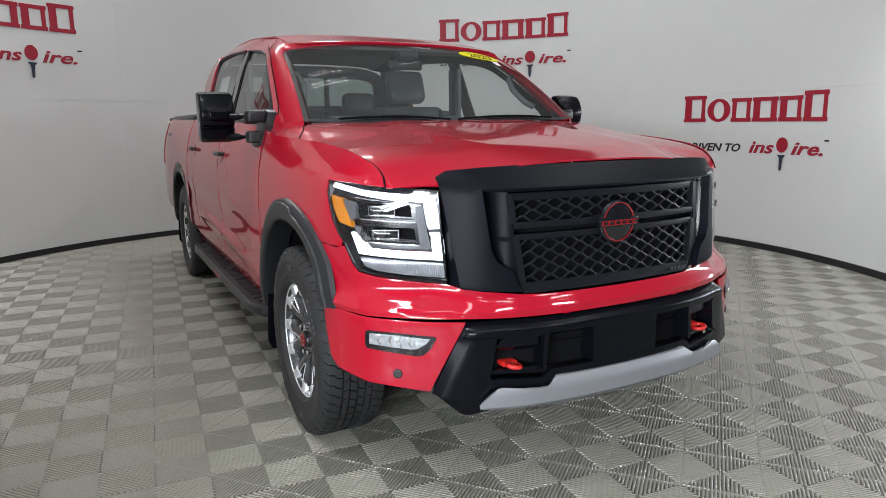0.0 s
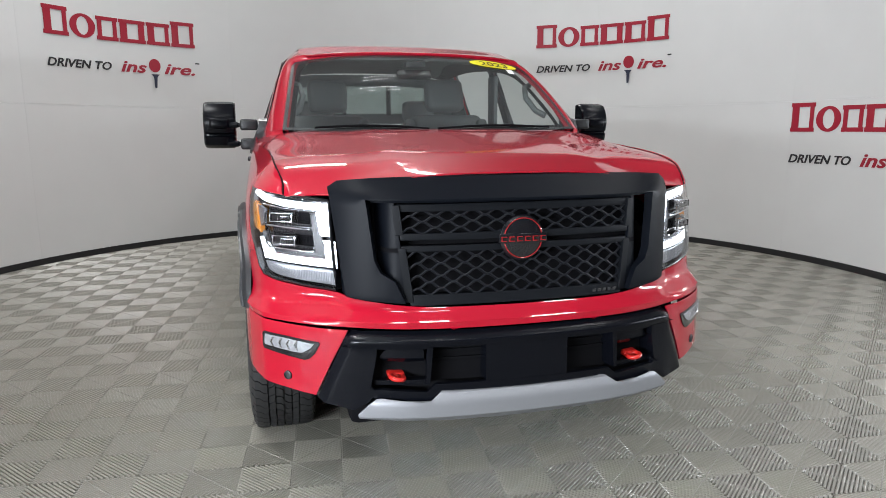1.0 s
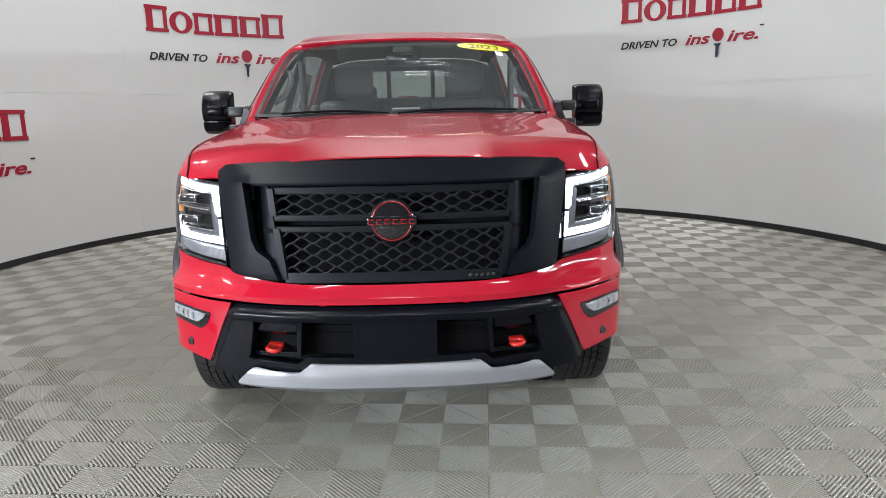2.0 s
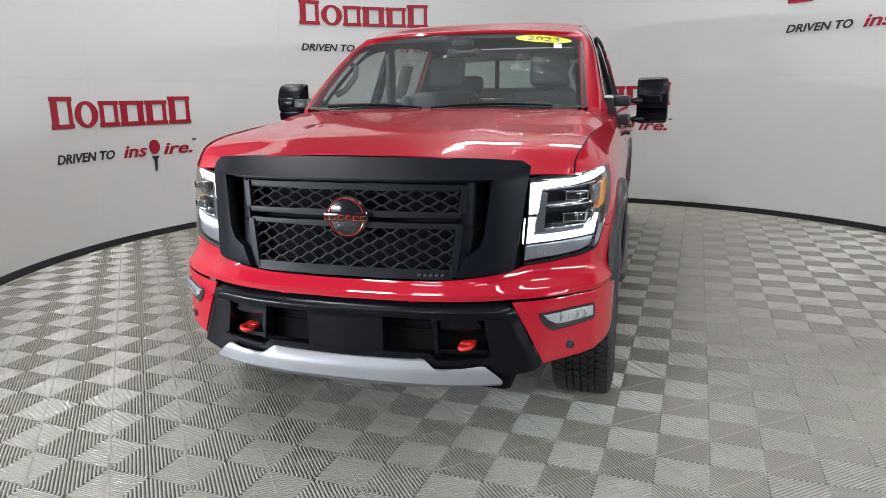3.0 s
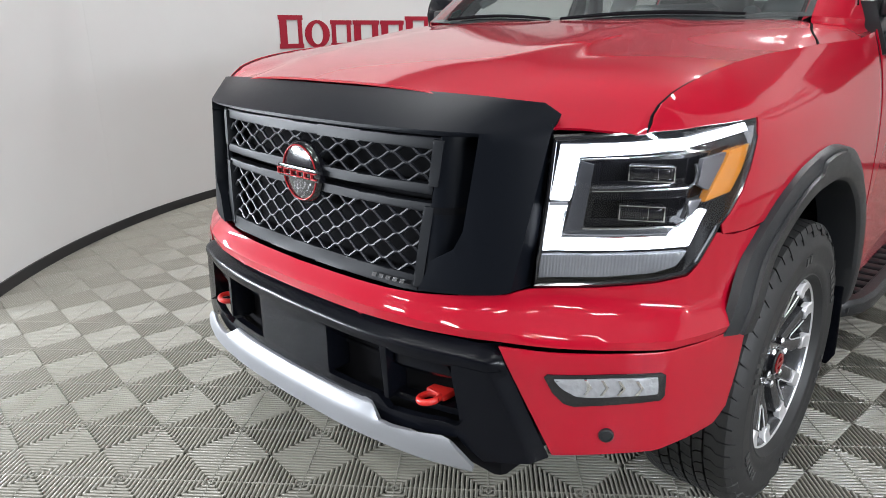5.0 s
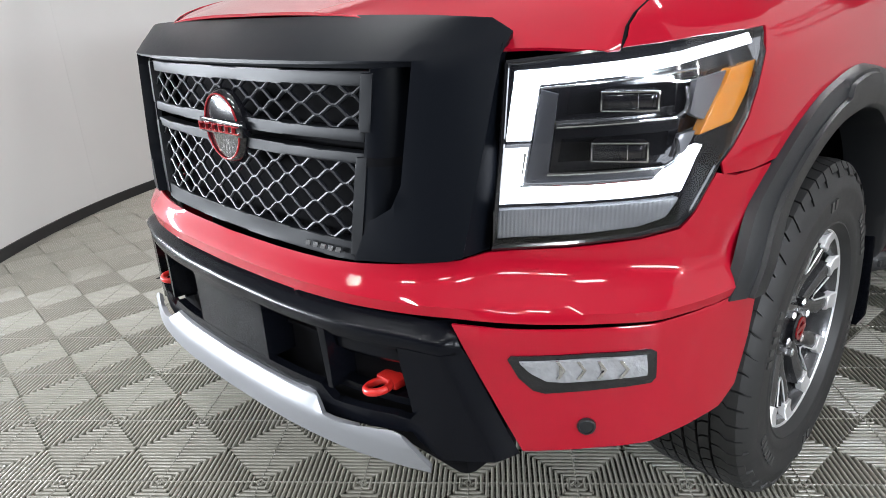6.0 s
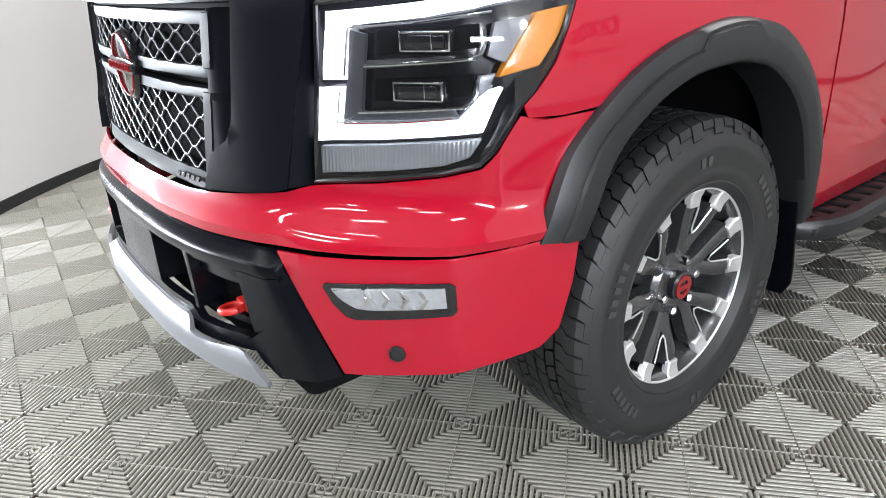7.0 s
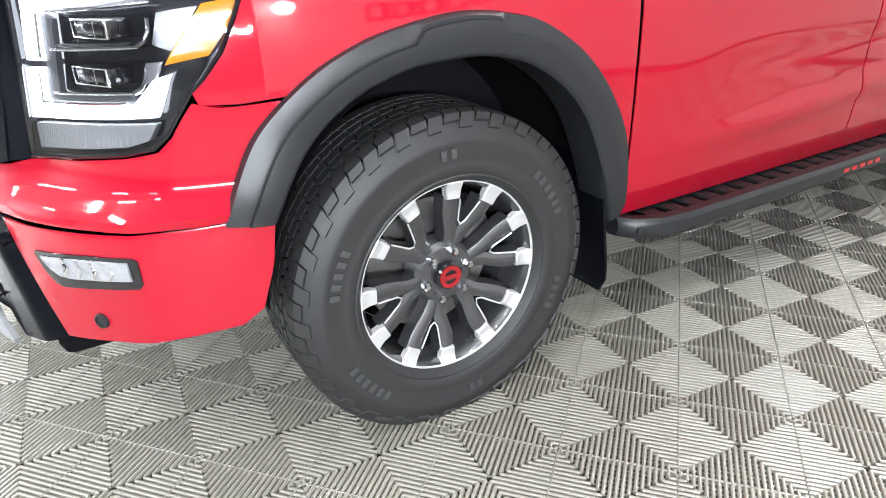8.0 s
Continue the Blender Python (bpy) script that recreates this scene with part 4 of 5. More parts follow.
def arm(a, d):
    """One arm of a pair: it leaves the hub beside its twin, kinks and widens towards the rim, with a ridge along its middle."""
    bm = bmesh.new()
    rows = []
    for r, da, w, x in ((.052, -d * .215, .021, .074), (.082, -d * .185, .0195, .077), (.108, -d * .125, .0185, .081), (.135, -d * .045, .0185, .087), (.165, 0, .0200, .094), (.205, 0, .0215, .1000)):
        t = a + da
        c, side = Vector((x, r * math.cos(t), r * math.sin(t))), Vector((0, -math.sin(a), math.cos(a)))
        rows.append([bm.verts.new(c + side * (w * k) + Vector((dx, 0, 0))) for k, dx in ((-1.25, -.040), (-1, -.006), (-.35, 0), (.35, 0), (1, -.006), (1.25, -.040))])
    for p, q in zip(rows, rows[1:]):
        for i in range(6):
            bm.faces.new((p[i], p[(i + 1) % 6], q[(i + 1) % 6], q[i]))
    bm.faces.new(rows[0])
    bm.faces.new(rows[-1])
    bmesh.ops.recalc_face_normals(bm, faces=bm.faces[:])
    return bm


def wheel(y):
    prof = [(.098, .246), (.107, .243), (.108, .236), (.098, .228), (.07, .222), (.02, .214), (-.10, .205), (-.105, .235), (-.098, .246)]
    rim = part("wheel", lathe(prof, 64), ALLOY, truck, "dark alloy wheel with machined spoke tips")
    lip = lathe([(.1060, .2490), (.1105, .2470), (.1120, .2445), (.1120, .2395), (.1090, .2370), (.098, .2360)], 72)
    part("rim_lip", lip, MACHINED, rim)
    carcass, tread, marks = tyre_mesh()
    part("tyre", carcass, RUBBER, rim, "black all-terrain tyre")
    tagged(part("sidewall_lettering", marks, SHEEN_RUBBER, rim, smooth=0), "raised bars on the side wall", kind="stuff")
    tagged(part("tread", tread, RUBBER, rim), "black rubber tread blocks", kind="stuff")
    for k in range(6):
        for d in (-1, 1):
            a = radians(60 * k + 12 + d * 14.5)
            part("spoke", arm(a, d), ALLOY, rim)
            tip = spoke(a, .0175, .0215, .196, .2385, .1050, .1118, 0, .018)
            part("spoke_tip", tip, MACHINED, rim, "bright machined tip")
        # bright cut edge round the pocket between the two arms
        mid = radians(60 * k + 12)
        cutline = [(.194, -8.6), (.164, -6.6), (.138, -4.2), (.128, 0), (.138, 4.2), (.164, 6.6), (.194, 8.6)]
        part("spoke_edge", tube([(.084 + (r - .127) * .24, r * math.cos(mid + radians(d)), r * math.sin(mid + radians(d))) for r, d in cutline], .0022, 6), MACHINED, rim)
    hubm = lathe([(.02, .085), (.066, .082), (.078, .070), (.080, .045)], 36)
    disc(hubm, (.080, 0, 0), .045, 36)
    bmesh.ops.recalc_face_normals(hubm, faces=hubm.faces[:])
    part("hub", hubm, ALLOY, rim)
    cap = lathe([(.078, .036), (.096, .035), (.100, .030)], 32)
    disc(cap, (.100, 0, 0), .030, 32)
    bmesh.ops.recalc_face_normals(cap, faces=cap.faces[:])
    part("centre_cap", cap, GLOSS, rim, "black cap with a red emblem")
    em = flat_ring(0, 0, .029, .029, .011, .011, 24)
    box(em, -.029, .029, -.006, .006, 0, .004, bevel=0)
    for v in em.verts:
        v.co = Vector((.1005 + v.co.z, v.co.x, v.co.y))
    part("emblem", em, BADGE, rim, smooth=0)
    for k in range(6):
        t = radians(60 * k + 12)
        nut = lathe([(.07, .011), (.096, .011), (.100, .007)], 6)
        disc(nut, (.100, 0, 0), .007, 6)
        bmesh.ops.translate(nut, vec=(0, .062 * math.cos(t), .062 * math.sin(t)), verts=nut.verts[:])
        part("wheel_nut", nut, CHROME, rim, smooth=0)
    br = lathe([(-.005, .06), (.0, .172), (-.025, .172), (-.025, .06)], 48)
    part("brake_disc", br, STEEL, rim)
    cal = bmesh.new()
    box(cal, -.05, .03, .10, .185, -.08, .08, bevel=.015, m=Matrix.Rotation(radians(25), 4, "X"))
    part("brake_caliper", cal, STEEL, rim)
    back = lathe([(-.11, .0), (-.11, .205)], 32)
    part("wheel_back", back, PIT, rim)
    # 18-inch rim and tall tyre, flattened where it stands
    for ob in [rim] + list(rim.children_recursive):
        for v in ob.data.vertices:
            v.co.y, v.co.z = v.co.y * 1.04, max(v.co.z * 1.04, -HUB_Z + .001)
    rim.location = (WHEEL_X, y, HUB_Z)
    return rim


first = wheel(0)
for x, y, turn in ((WHEEL_X, REAR_Y, 0), (-WHEEL_X, 0, 180), (-WHEEL_X, REAR_Y, 180)):
    w = copy_thing(first, pose(x, y, HUB_Z, 0, 0, turn))


# ---- arches, flaps, running boards ----
def flare(cy, s):
    """A broad black arch: a band of changing width that stands off the flank, with a raised step at its crown."""
    oy = [(-.520, .665), (-.478, .76), (-.435, .83), (-.37, .893), (-.27, .957), (-.14, 1.0), (.03, 1.022), (.19, 1.0), (.33, .93), (.455, .805), (.535, .645), (.560, .47)]
    iy = [(-.425, .66), (-.385, .735), (-.335, .80), (-.275, .853), (-.185, .90), (-.08, .925), (.03, .930), (.15, .912), (.265, .855), (.365, .755), (.435, .615), (.50, .43)]
    def line(pts):
        n = [i / 11 for i in range(12)]
        fy, fz = pchip(n, [p[0] for p in pts]), pchip(n, [p[1] for p in pts])
        return lambda t: (fy(t), fz(t))
    fo, fi = line(oy), line(iy)
    bm = bmesh.new()
    rows = []
    N = 120
    for k in range(N + 1):
        t = k / N
        (y0, z0), (y1, z1) = fo(t), fi(t)
        ring = []
        # across the band: tucked-in rim, rounded shoulder, slightly hollow face, inner return
        step = ease(.462, .488, t) * ease(.614, .588, t)
        qc = .47 - .27 * step
        for q, out in ((-.005, -.004), (.03, .014), (qc - .10, .022), (qc - .020, .021), (qc, .030), (.88, .028), (.94, .025), (1.0, .018), (1.02, -.01), (1.02, -.09)):
            y, z = y0 + (y1 - y0) * q, z0 + (z1 - z0) * q
            ring.append(bm.verts.new(Vector(flank(y, min(z, 1.2), out + .017 * ease(.84, .70, z) * ease(-.25, -.42, y))) + Vector((0, cy, 0))))
        rows.append(ring)
    for a, b in zip(rows, rows[1:]):
        for i in range(len(a) - 1):
            bm.faces.new((a[i], a[i + 1], b[i + 1], b[i]))
    orient(bm, bm.faces[:], (1, 0, 0))
    return part("wheel_arch_flare", bm, PLASTIC, truck, "black grained plastic arch flare", s=s)


for s in (1, -1):
    for cy in (0, REAR_Y):
        flare(cy, s)
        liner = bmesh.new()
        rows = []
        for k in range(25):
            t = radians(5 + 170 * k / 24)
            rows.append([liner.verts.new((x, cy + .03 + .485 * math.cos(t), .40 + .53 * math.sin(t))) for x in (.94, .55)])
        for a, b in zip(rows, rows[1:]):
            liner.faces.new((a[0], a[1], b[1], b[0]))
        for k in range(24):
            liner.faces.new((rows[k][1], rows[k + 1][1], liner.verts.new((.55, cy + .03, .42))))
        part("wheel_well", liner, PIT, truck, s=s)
    flap = [(.76, .205), (.965, .21), (.985, .25), (.975, .62), (.93, .66), (.76, .66)]
    part("mud_flap", sheet(flap, lambda x, z: (x, .475 - .06 * (z - .62) ** 2 + .03 * ease(.5, .25, z), z), .06, .06, .008, .003, (0, -1, 0)), SATIN, truck, "black mud flap", s=s)
    part("mud_flap", sheet(flap, lambda x, z: (x, REAR_Y + .475, z), .06, .06, .008, .003, (0, -1, 0)), SATIN, truck, "black mud flap", s=s)

    # running board: a flat bar with rounded ends and stepped treads between bar and sill
    y0, y1 = .60, 2.92
    bar = bmesh.new()
    prof = [(.985, .335), (1.012, .338), (1.022, .352), (1.020, .385), (1.008, .398), (.975, .398), (.965, .385), (.968, .345)]
    rows = []
    for y, dx, dz in ((y0, -.10, -.0), (y0 + .03, -.055, 0), (y0 + .10, -.015, 0), (y0 + .2, 0, 0), (1.2, 0, 0), (1.9, 0, 0), (2.5, 0, 0), (y1 - .2, 0, 0), (y1 - .1, -.015, 0), (y1 - .03, -.055, 0), (y1, -.10, 0)):
        rows.append([bar.verts.new((x + dx, y, z + dz)) for x, z in prof])
    for a, b in zip(rows, rows[1:]):
        for i in range(len(prof)):
            bar.faces.new((a[i], a[(i + 1) % len(prof)], b[(i + 1) % len(prof)], b[i]))
    bar.faces.new(rows[0])
    bar.faces.new(rows[-1][::-1])
    bmesh.ops.recalc_face_normals(bar, faces=bar.faces[:])
    board = part("running_board", bar, PLASTIC, truck, "black running board with ribbed treads", s=s, smooth=30)
    part("tread_base", boxed(.78, .975, y0 + .03, y1 - .03, .355, .375, bevel=.004), PLASTIC, board, s=s)
    for k in range(26):
        y = .70 + k * .085
        b = bmesh.new()
        box(b, .80, .972, y, y + .055, .374, .392, bevel=.005, m=Matrix.Translation((0, y, 0)) @ Matrix.Rotation(radians(0), 4, "Z") @ Matrix.Translation((0, -y, 0)))
        part("step_tread", b, PLASTIC, board, s=s)
    for k in range(5):
        part("step_emblem", boxed(1.0205, 1.0225, 1.60 + k * .050, 1.630 + k * .050, .360, .374, bevel=0), HOOK, board, smooth=0, s=s)
    for y in (.75, 1.75, 2.75):
        part("bracket", boxed(.60, .90, y, y + .06, .34, .37, bevel=.006), PLASTIC, board, s=s)

# ---- cab ----
HOUSE_X = pchip((1.30, 1.36, 1.50, 1.70, 1.78, 1.82, 1.85), (.925, .905, .852, .770, .725, .675, .60))


def house(y, z, out=0.0):
    """The cab's side above the doors."""
    z_low = z - .062 * ease(1.1, 2.0, y) * ease(1.40, 1.75, z)
    return HOUSE_X(z_low) - .045 * ease(1.1, .25, y) - .02 * ease(2.4, 3.1, y) + out, y, z


def screen(a, b, out=0.0):
    """The windscreen: a across from -1 to 1, b up from 0 to 1."""
    c = 1 - abs(a) ** 2.6
    bow = .035 * math.sin(math.pi * b)
    p = Vector(((.790 + (.705 - .790) * b) * a, (.350 - .115 * c) * (1 - b) + (.992 - .095 * c) * b, (1.348 - .012 * c) * (1 - b) + (1.732 + .046 * c) * b))
    return p + Vector((0, -.5, .87)) * (bow * .6 + out)


part_ws = part("windscreen", sheet([(-1, 0), (-.5, 0), (0, 0), (.5, 0), (1, 0), (1, .5), (1, .93), (.97, 1), (.5, 1), (0, 1), (-.5, 1), (-.97, 1), (-1, .93), (-1, .5)], lambda a, b: screen(a, b), .1, .1, 0, 0, (0, -1, 1)), SCREEN, truck, "clear windscreen")
part_ws.visible_shadow = False
band = bmesh.new()
loop = [(a / 10, 0) for a in range(-10, 11)] + [(1, b / 10) for b in range(1, 11)] + [(a / 10, 1) for a in range(9, -11, -1)] + [(-1, b / 10) for b in range(9, 0, -1)]
ins = [(a * .974, .03 + b * .94) for a, b in loop]
vo, vi = [band.verts.new(screen(a, b, -.004)) for a, b in loop], [band.verts.new(screen(a, b, -.004)) for a, b in ins]
for i in range(len(loop)):
    j = (i + 1) % len(loop)
    band.faces.new((vo[i], vo[j], vi[j], vi[i]))
part("screen_border", band, BLACK, truck)
for a0, a1 in ((-.80, -.08), (-.02, .78)):
    pts = [screen(a0 + (a1 - a0) * k / 8, .008 + .028 * math.sin(math.pi * k / 8), .010) for k in range(9)]
    wiper = part("wiper", tube(pts, [.006] * 2 + [.007] * 5 + [.005] * 2, 6), PIT, truck, "black wiper arm and blade")
    part("blade", tube([Vector(p) + Vector((0, .008, -.012)) for p in pts[1:]], .004, 5), PIT, wiper)
cowl = [(-.82, .345), (-.5, .30), (0, .258), (.5, .30), (.82, .345), (.80, .44), (.5, .40), (0, .36), (-.5, .40), (-.80, .44)]
part("cowl", sheet(cowl, lambda x, y: (x, y, 1.322 - .045 * (x / .8) ** 2), .08, .05, .01, .003, (0, 0, 1)), PLASTIC, truck)

# lines of the cab's side: top corner of pillar and roof rail, and edge of the door glass below it
STEP = [k / 10 for k in range(11)]
T = [(.345, 1.335), (.45, 1.410), (.60, 1.512), (.79, 1.632), (.98, 1.745), (1.22, 1.832), (1.65, 1.880), (2.15, 1.895), (2.50, 1.886), (2.75, 1.860), (2.95, 1.812)]
Wn = [(.60, 1.335), (.635, 1.408), (.79, 1.523), (.95, 1.630), (1.10, 1.706), (1.32, 1.752), (1.70, 1.792), (2.15, 1.812), (2.45, 1.812), (2.60, 1.803), (2.66, 1.790)]
TY, TZ, WY, WZ = [pchip(STEP, [p[i] for p in line]) for line in (T, Wn) for i in (0, 1)]


def roof_at(x, y):
    e = abs(x) / (.70 - .03 * ease(2.3, 3.0, y))
    crown = 1.866 + .062 * ease(1.05, 2.1, y) - .080 * ease(1.35, .86, y) - .060 * ease(2.45, 2.98, y)
    return x, y, crown - .028 * e ** 2.5 - .012 * e ** 12


roof = [(0, .885), (.25, .893), (.5, .928), (.62, .962), (.655, 1.02), (.655, 1.35), (.650, 2.3), (.635, 2.93), (.5, 2.97), (0, 2.99)]
part("roof", sheet(roof + [(-x, y) for x, y in reversed(roof[1:-1])], roof_at, .05, .05, .008, .004, (0, 0, 1)), RED, truck)
part("headlining", sheet([(-.63, 1.02), (.63, 1.02), (.63, 2.9), (-.63, 2.9)], lambda x, y: (x, y, roof_at(x, y)[2] - .045), .1, .1, .01, 0, (0, 0, -1)), LINING, truck)
for s in (1, -1):
    # pillar and roof rail in one rounded sweep from the windscreen and the roof's edge to the door glass
    sweep, inside = bmesh.new(), bmesh.new()
    rows, back = [], []
    for k in range(61):
        q = k / 60
        a, c = Vector(house(WY(q), WZ(q), .0)), Vector(house(TY(q), TZ(q), .004))
        b = (c.y - .35) / .642
        shield, top = Vector(screen(1, min(max(b, 0), 1), -.002)), Vector(roof_at(.645, max(c.y - .03, 1.0)))
        e = shield.lerp(top - Vector((0, 0, .004)), ease(.93, 1.15, b))
        c = c + (c - (a + e) / 2) * (-.12 - .20 * ease(.30, .0, q))
        ring = [a * (1 - w) ** 2 + c * 2 * w * (1 - w) + e * w * w for w in [i / 9 for i in range(10)]]
        rows.append([sweep.verts.new(p) for p in [a + Vector((-.035, 0, -.004))] + ring + [e + Vector((-.03, .01, -.012))]])
        back.append([inside.verts.new(p + Vector((-.055, .035, -.030))) for p in ring[::3]])
    for bm_, rs in ((sweep, rows), (inside, back)):
        for p, r in zip(rs, rs[1:]):
            for i in range(len(p) - 1):
                bm_.faces.new((p[i], p[i + 1], r[i + 1], r[i]))
    orient(sweep, sweep.faces[:], (1, -.3, .5))
    # fairing from the pillar's foot down to fender and hood corner
    foot = bmesh.new()
    a, c, e = Vector(house(WY(0), WZ(0), .0)), Vector(house(TY(0), TZ(0), .004)), Vector(screen(1, 0, -.002))
    c = c + (c - (a + e) / 2) * -.32
    rows = []
    for i in range(13):
        w = i / 12
        top = a * (1 - w) ** 2 + c * 2 * w * (1 - w) + e * w * w
        y = .665 - .30 * w - .025 * math.sin(math.pi * w)
        low = Vector(flank(y, 1.298 - .022 * w, -.003)).lerp(Vector(hood_at(.80, .335, .0)), ease(.55, 1.0, w) * .92)
        rows.append([foot.verts.new(low.lerp(top, k) + Vector((-.010, .006, -.008)) * math.sin(math.pi * k)) for k in (0, .2, .4, .6, .8, 1)])
    for p, r in zip(rows, rows[1:]):
        for i in range(5):
            foot.faces.new((p[i], p[i + 1], r[i + 1], r[i]))
    orient(foot, foot.faces[:], (1, -.5, .6))
    part("pillar_foot", foot, RED, truck, s=s, smooth=60)
    orient(inside, inside.faces[:], (-1, .3, -.5))
    part("roof_pillar", sweep, RED, truck, "red windscreen pillar and roof rail", s=s, smooth=50)
    part("pillar_trim", inside, PIT, truck, "dark inner pillar trim", s=s)
    seam = []
    for k in range(4, 57):
        q = k / 60
        a, c = Vector(house(WY(q), WZ(q), .0)), Vector(house(TY(q), TZ(q), .004))
        seam.append(a.lerp(c, .46) + Vector((-.002, 0, -.004)))
    part("door_seam", tube(seam, .0026, 6), PIT, truck, s=s)
    part("cab_pillar", sheet([(2.60, 1.34), (2.655, 1.80), (2.75, 1.852), (2.95, 1.812), (3.03, 1.68), (3.04, 1.34)], house, .04, .04, .03, .005, (1, 0, 0)), RED, truck, s=s)
    part("door_post", sheet([(1.60, 1.35), (1.60, 1.79), (1.71, 1.80), (1.715, 1.35)], lambda y, z: house(y, z, -.006), .06, .05, .03, .003, (1, 0, 0)), GLOSS, truck, s=s)
    for name, poly in (("door_glass", [(.63, 1.345), (.78, 1.50), (.95, 1.62), (1.12, 1.715), (1.30, 1.752), (1.60, 1.785), (1.60, 1.345)]),
                       ("door_glass", [(1.71, 1.345), (1.71, 1.795), (2.15, 1.815), (2.45, 1.815), (2.62, 1.803), (2.60, 1.345)])):
        part("window_seal", tube([house(y, z, -.008) for y, z in poly + poly[:1]], .010, 6, cap=False), PLASTIC, truck, s=s)
        if s > 0:
            # both windows of this side are wound down
            continue
        g = part(name, sheet(poly, lambda y, z: house(y, z, -.015), .1, .08, 0, 0, (1, 0, 0)), TINTED if poly[0][0] < 1 else PRIVACY, truck, s=s)
        g.visible_shadow = False
    part("inner_door", sheet([(.62, .60), (2.70, .60), (2.70, 1.36), (.62, 1.34)], lambda y, z: (flank(y, z)[0] - .09, y, z), .1, .1, .02, .004, (-1, 0, 0)), CABIN, truck, s=s)
    # towing mirror on two arms
    foot = [(.565, 1.235), (.66, 1.222), (.735, 1.232), (.73, 1.33), (.70, 1.395), (.62, 1.405), (.565, 1.39)]
    base = part("mirror", sheet(foot, lambda y, z: (max(house(y, max(z, 1.30))[0], flank(y, min(z, 1.37))[0] - .01) + .022, y, z), .03, .03, .05, .006, (1, 0, 0)), PLASTIC, truck, "black towing mirror on two arms", s=s)
    for z in (1.372, 1.272):
        part("knuckle", boxed(.910, 1.000, .580, .672, z - .029, z + .029, bevel=.012, seg=3), PLASTIC, base, s=s)
        part("arm", tube([(.96, .64, z), (1.08, .76, z)], .009, 10), SATIN, base, s=s)
        part("collar", tube([(1.010, .69, z), (1.022, .702, z), (1.055, .735, z)], [.012, .017, .021], 12), SATIN, base, s=s)
    shell = bmesh.new()
    rows = []
    for x, k in ((1.050, .86), (1.058, .95), (1.075, 1.0), (1.14, 1.0), (1.188, .99), (1.207, .95), (1.215, .86)):
        ring = []
        for y, z in ((.66, 1.232), (.60, 1.228), (.56, 1.245), (.545, 1.288), (.565, 1.298), (.565, 1.303), (.545, 1.313), (.538, 1.345), (.532, 1.37), (.540, 1.40), (.555, 1.435), (.585, 1.468), (.63, 1.480), (.66, 1.478)):
            cy, cz = .66, 1.355
            ring.append(shell.verts.new((x - .02, .19 + cy + (y - cy) * k, cz + .018 + (z - cz) * (.5 + .5 * k))))
        rows.append(ring)
    for a, b in zip(rows, rows[1:]):
        for i in range(len(a) - 1):
            shell.faces.new((a[i], a[i + 1], b[i + 1], b[i]))
    shell.faces.new(rows[0])
    shell.faces.new(rows[-1])
    bmesh.ops.recalc_face_normals(shell, faces=shell.faces[:])
    part("housing", shell, SATIN, base, s=s, smooth=28)
    part("mirror_glass", boxed(1.042, 1.185, .842, .852, 1.245, 1.465, bevel=.004), CHROME, base, s=s)
    part("housing_ridge", boxed(1.060, 1.165, .708, .745, 1.352, 1.412, bevel=.016, seg=3), SATIN, base, s=s)
    part("marker_lamp", boxed(1.191, 1.199, .78, .83, 1.27, 1.44, bevel=.003), RIBBED, base, s=s)

# rear wall of the cab round its window, tailgate, bed cover
part("cab_back", boxed(-.86, .86, 2.95, 2.99, .55, 1.37, bevel=.004), BLACK, truck)
ringed = bmesh.new()
loops = []
for k in range(64):
    c, d = math.cos(2 * math.pi * k / 64), math.sin(2 * math.pi * k / 64)
    sx, sz = math.copysign(abs(c) ** .4, c), math.copysign(abs(d) ** .4, d)
    zo = 1.585 + .235 * sz
    xo = sx * (house(2.95, min(zo, 1.80))[0] - .02)
    loops.append([ringed.verts.new(p) for p in ((xo, 2.962, zo), (.64 * sx, 2.958, 1.602 + .118 * sz), (.64 * sx, 2.985, 1.602 + .118 * sz))])
for p, q in zip(loops, loops[1:] + loops[:1]):
    for i in range(2):
        ringed.faces.new((p[i], p[i + 1], q[i + 1], q[i]))
orient(ringed, ringed.faces[:], (0, -1, 0))
part("window_surround", ringed, CABIN, truck, "dark trim round the rear window")
# red header between roof and windscreen
header = bmesh.new()
rows = []
for k in range(33):
    a = -1 + 2 * k / 32
    p = Vector(screen(a, 1.0, -.001))
    q = Vector(roof_at(.66 * a, p.y + .055)) - Vector((0, 0, .003))
    m = (p + q) / 2 + Vector((0, -.016, .010))
    rows.append([header.verts.new(v) for v in (p - Vector((0, -.01, .01)), p, p.lerp(m, .6) + Vector((0, -.004, .003)), m, q.lerp(m, .5) + Vector((0, -.003, .004)), q)])
for p, q in zip(rows, rows[1:]):
    for i in range(5):
        header.faces.new((p[i], p[i + 1], q[i + 1], q[i]))
orient(header, header.faces[:], (0, -1, 1))
part("roof_header", header, RED, truck, smooth=60)
g = part("rear_window", boxed(-.66, .66, 2.968, 2.974, 1.47, 1.735, bevel=0), SCREEN, truck, smooth=0)
g.visible_shadow = False
for x in (-.20, .20):
    part("window_bar", boxed(x - .02, x + .02, 2.955, 2.98, 1.47, 1.72, bevel=.003), BLACK, truck)
part("bed_cover", boxed(-.86, .86, 3.05, 4.73, 1.385, 1.425, bevel=.012), PLASTIC, truck, "flat black load cover")
part("bed_front", boxed(-.86, .86, 3.04, 3.08, .60, 1.38, bevel=.004), RED, truck)
part("tailgate", boxed(-.78, .78, 4.73, 4.80, .62, 1.39, bevel=.012), RED, truck)
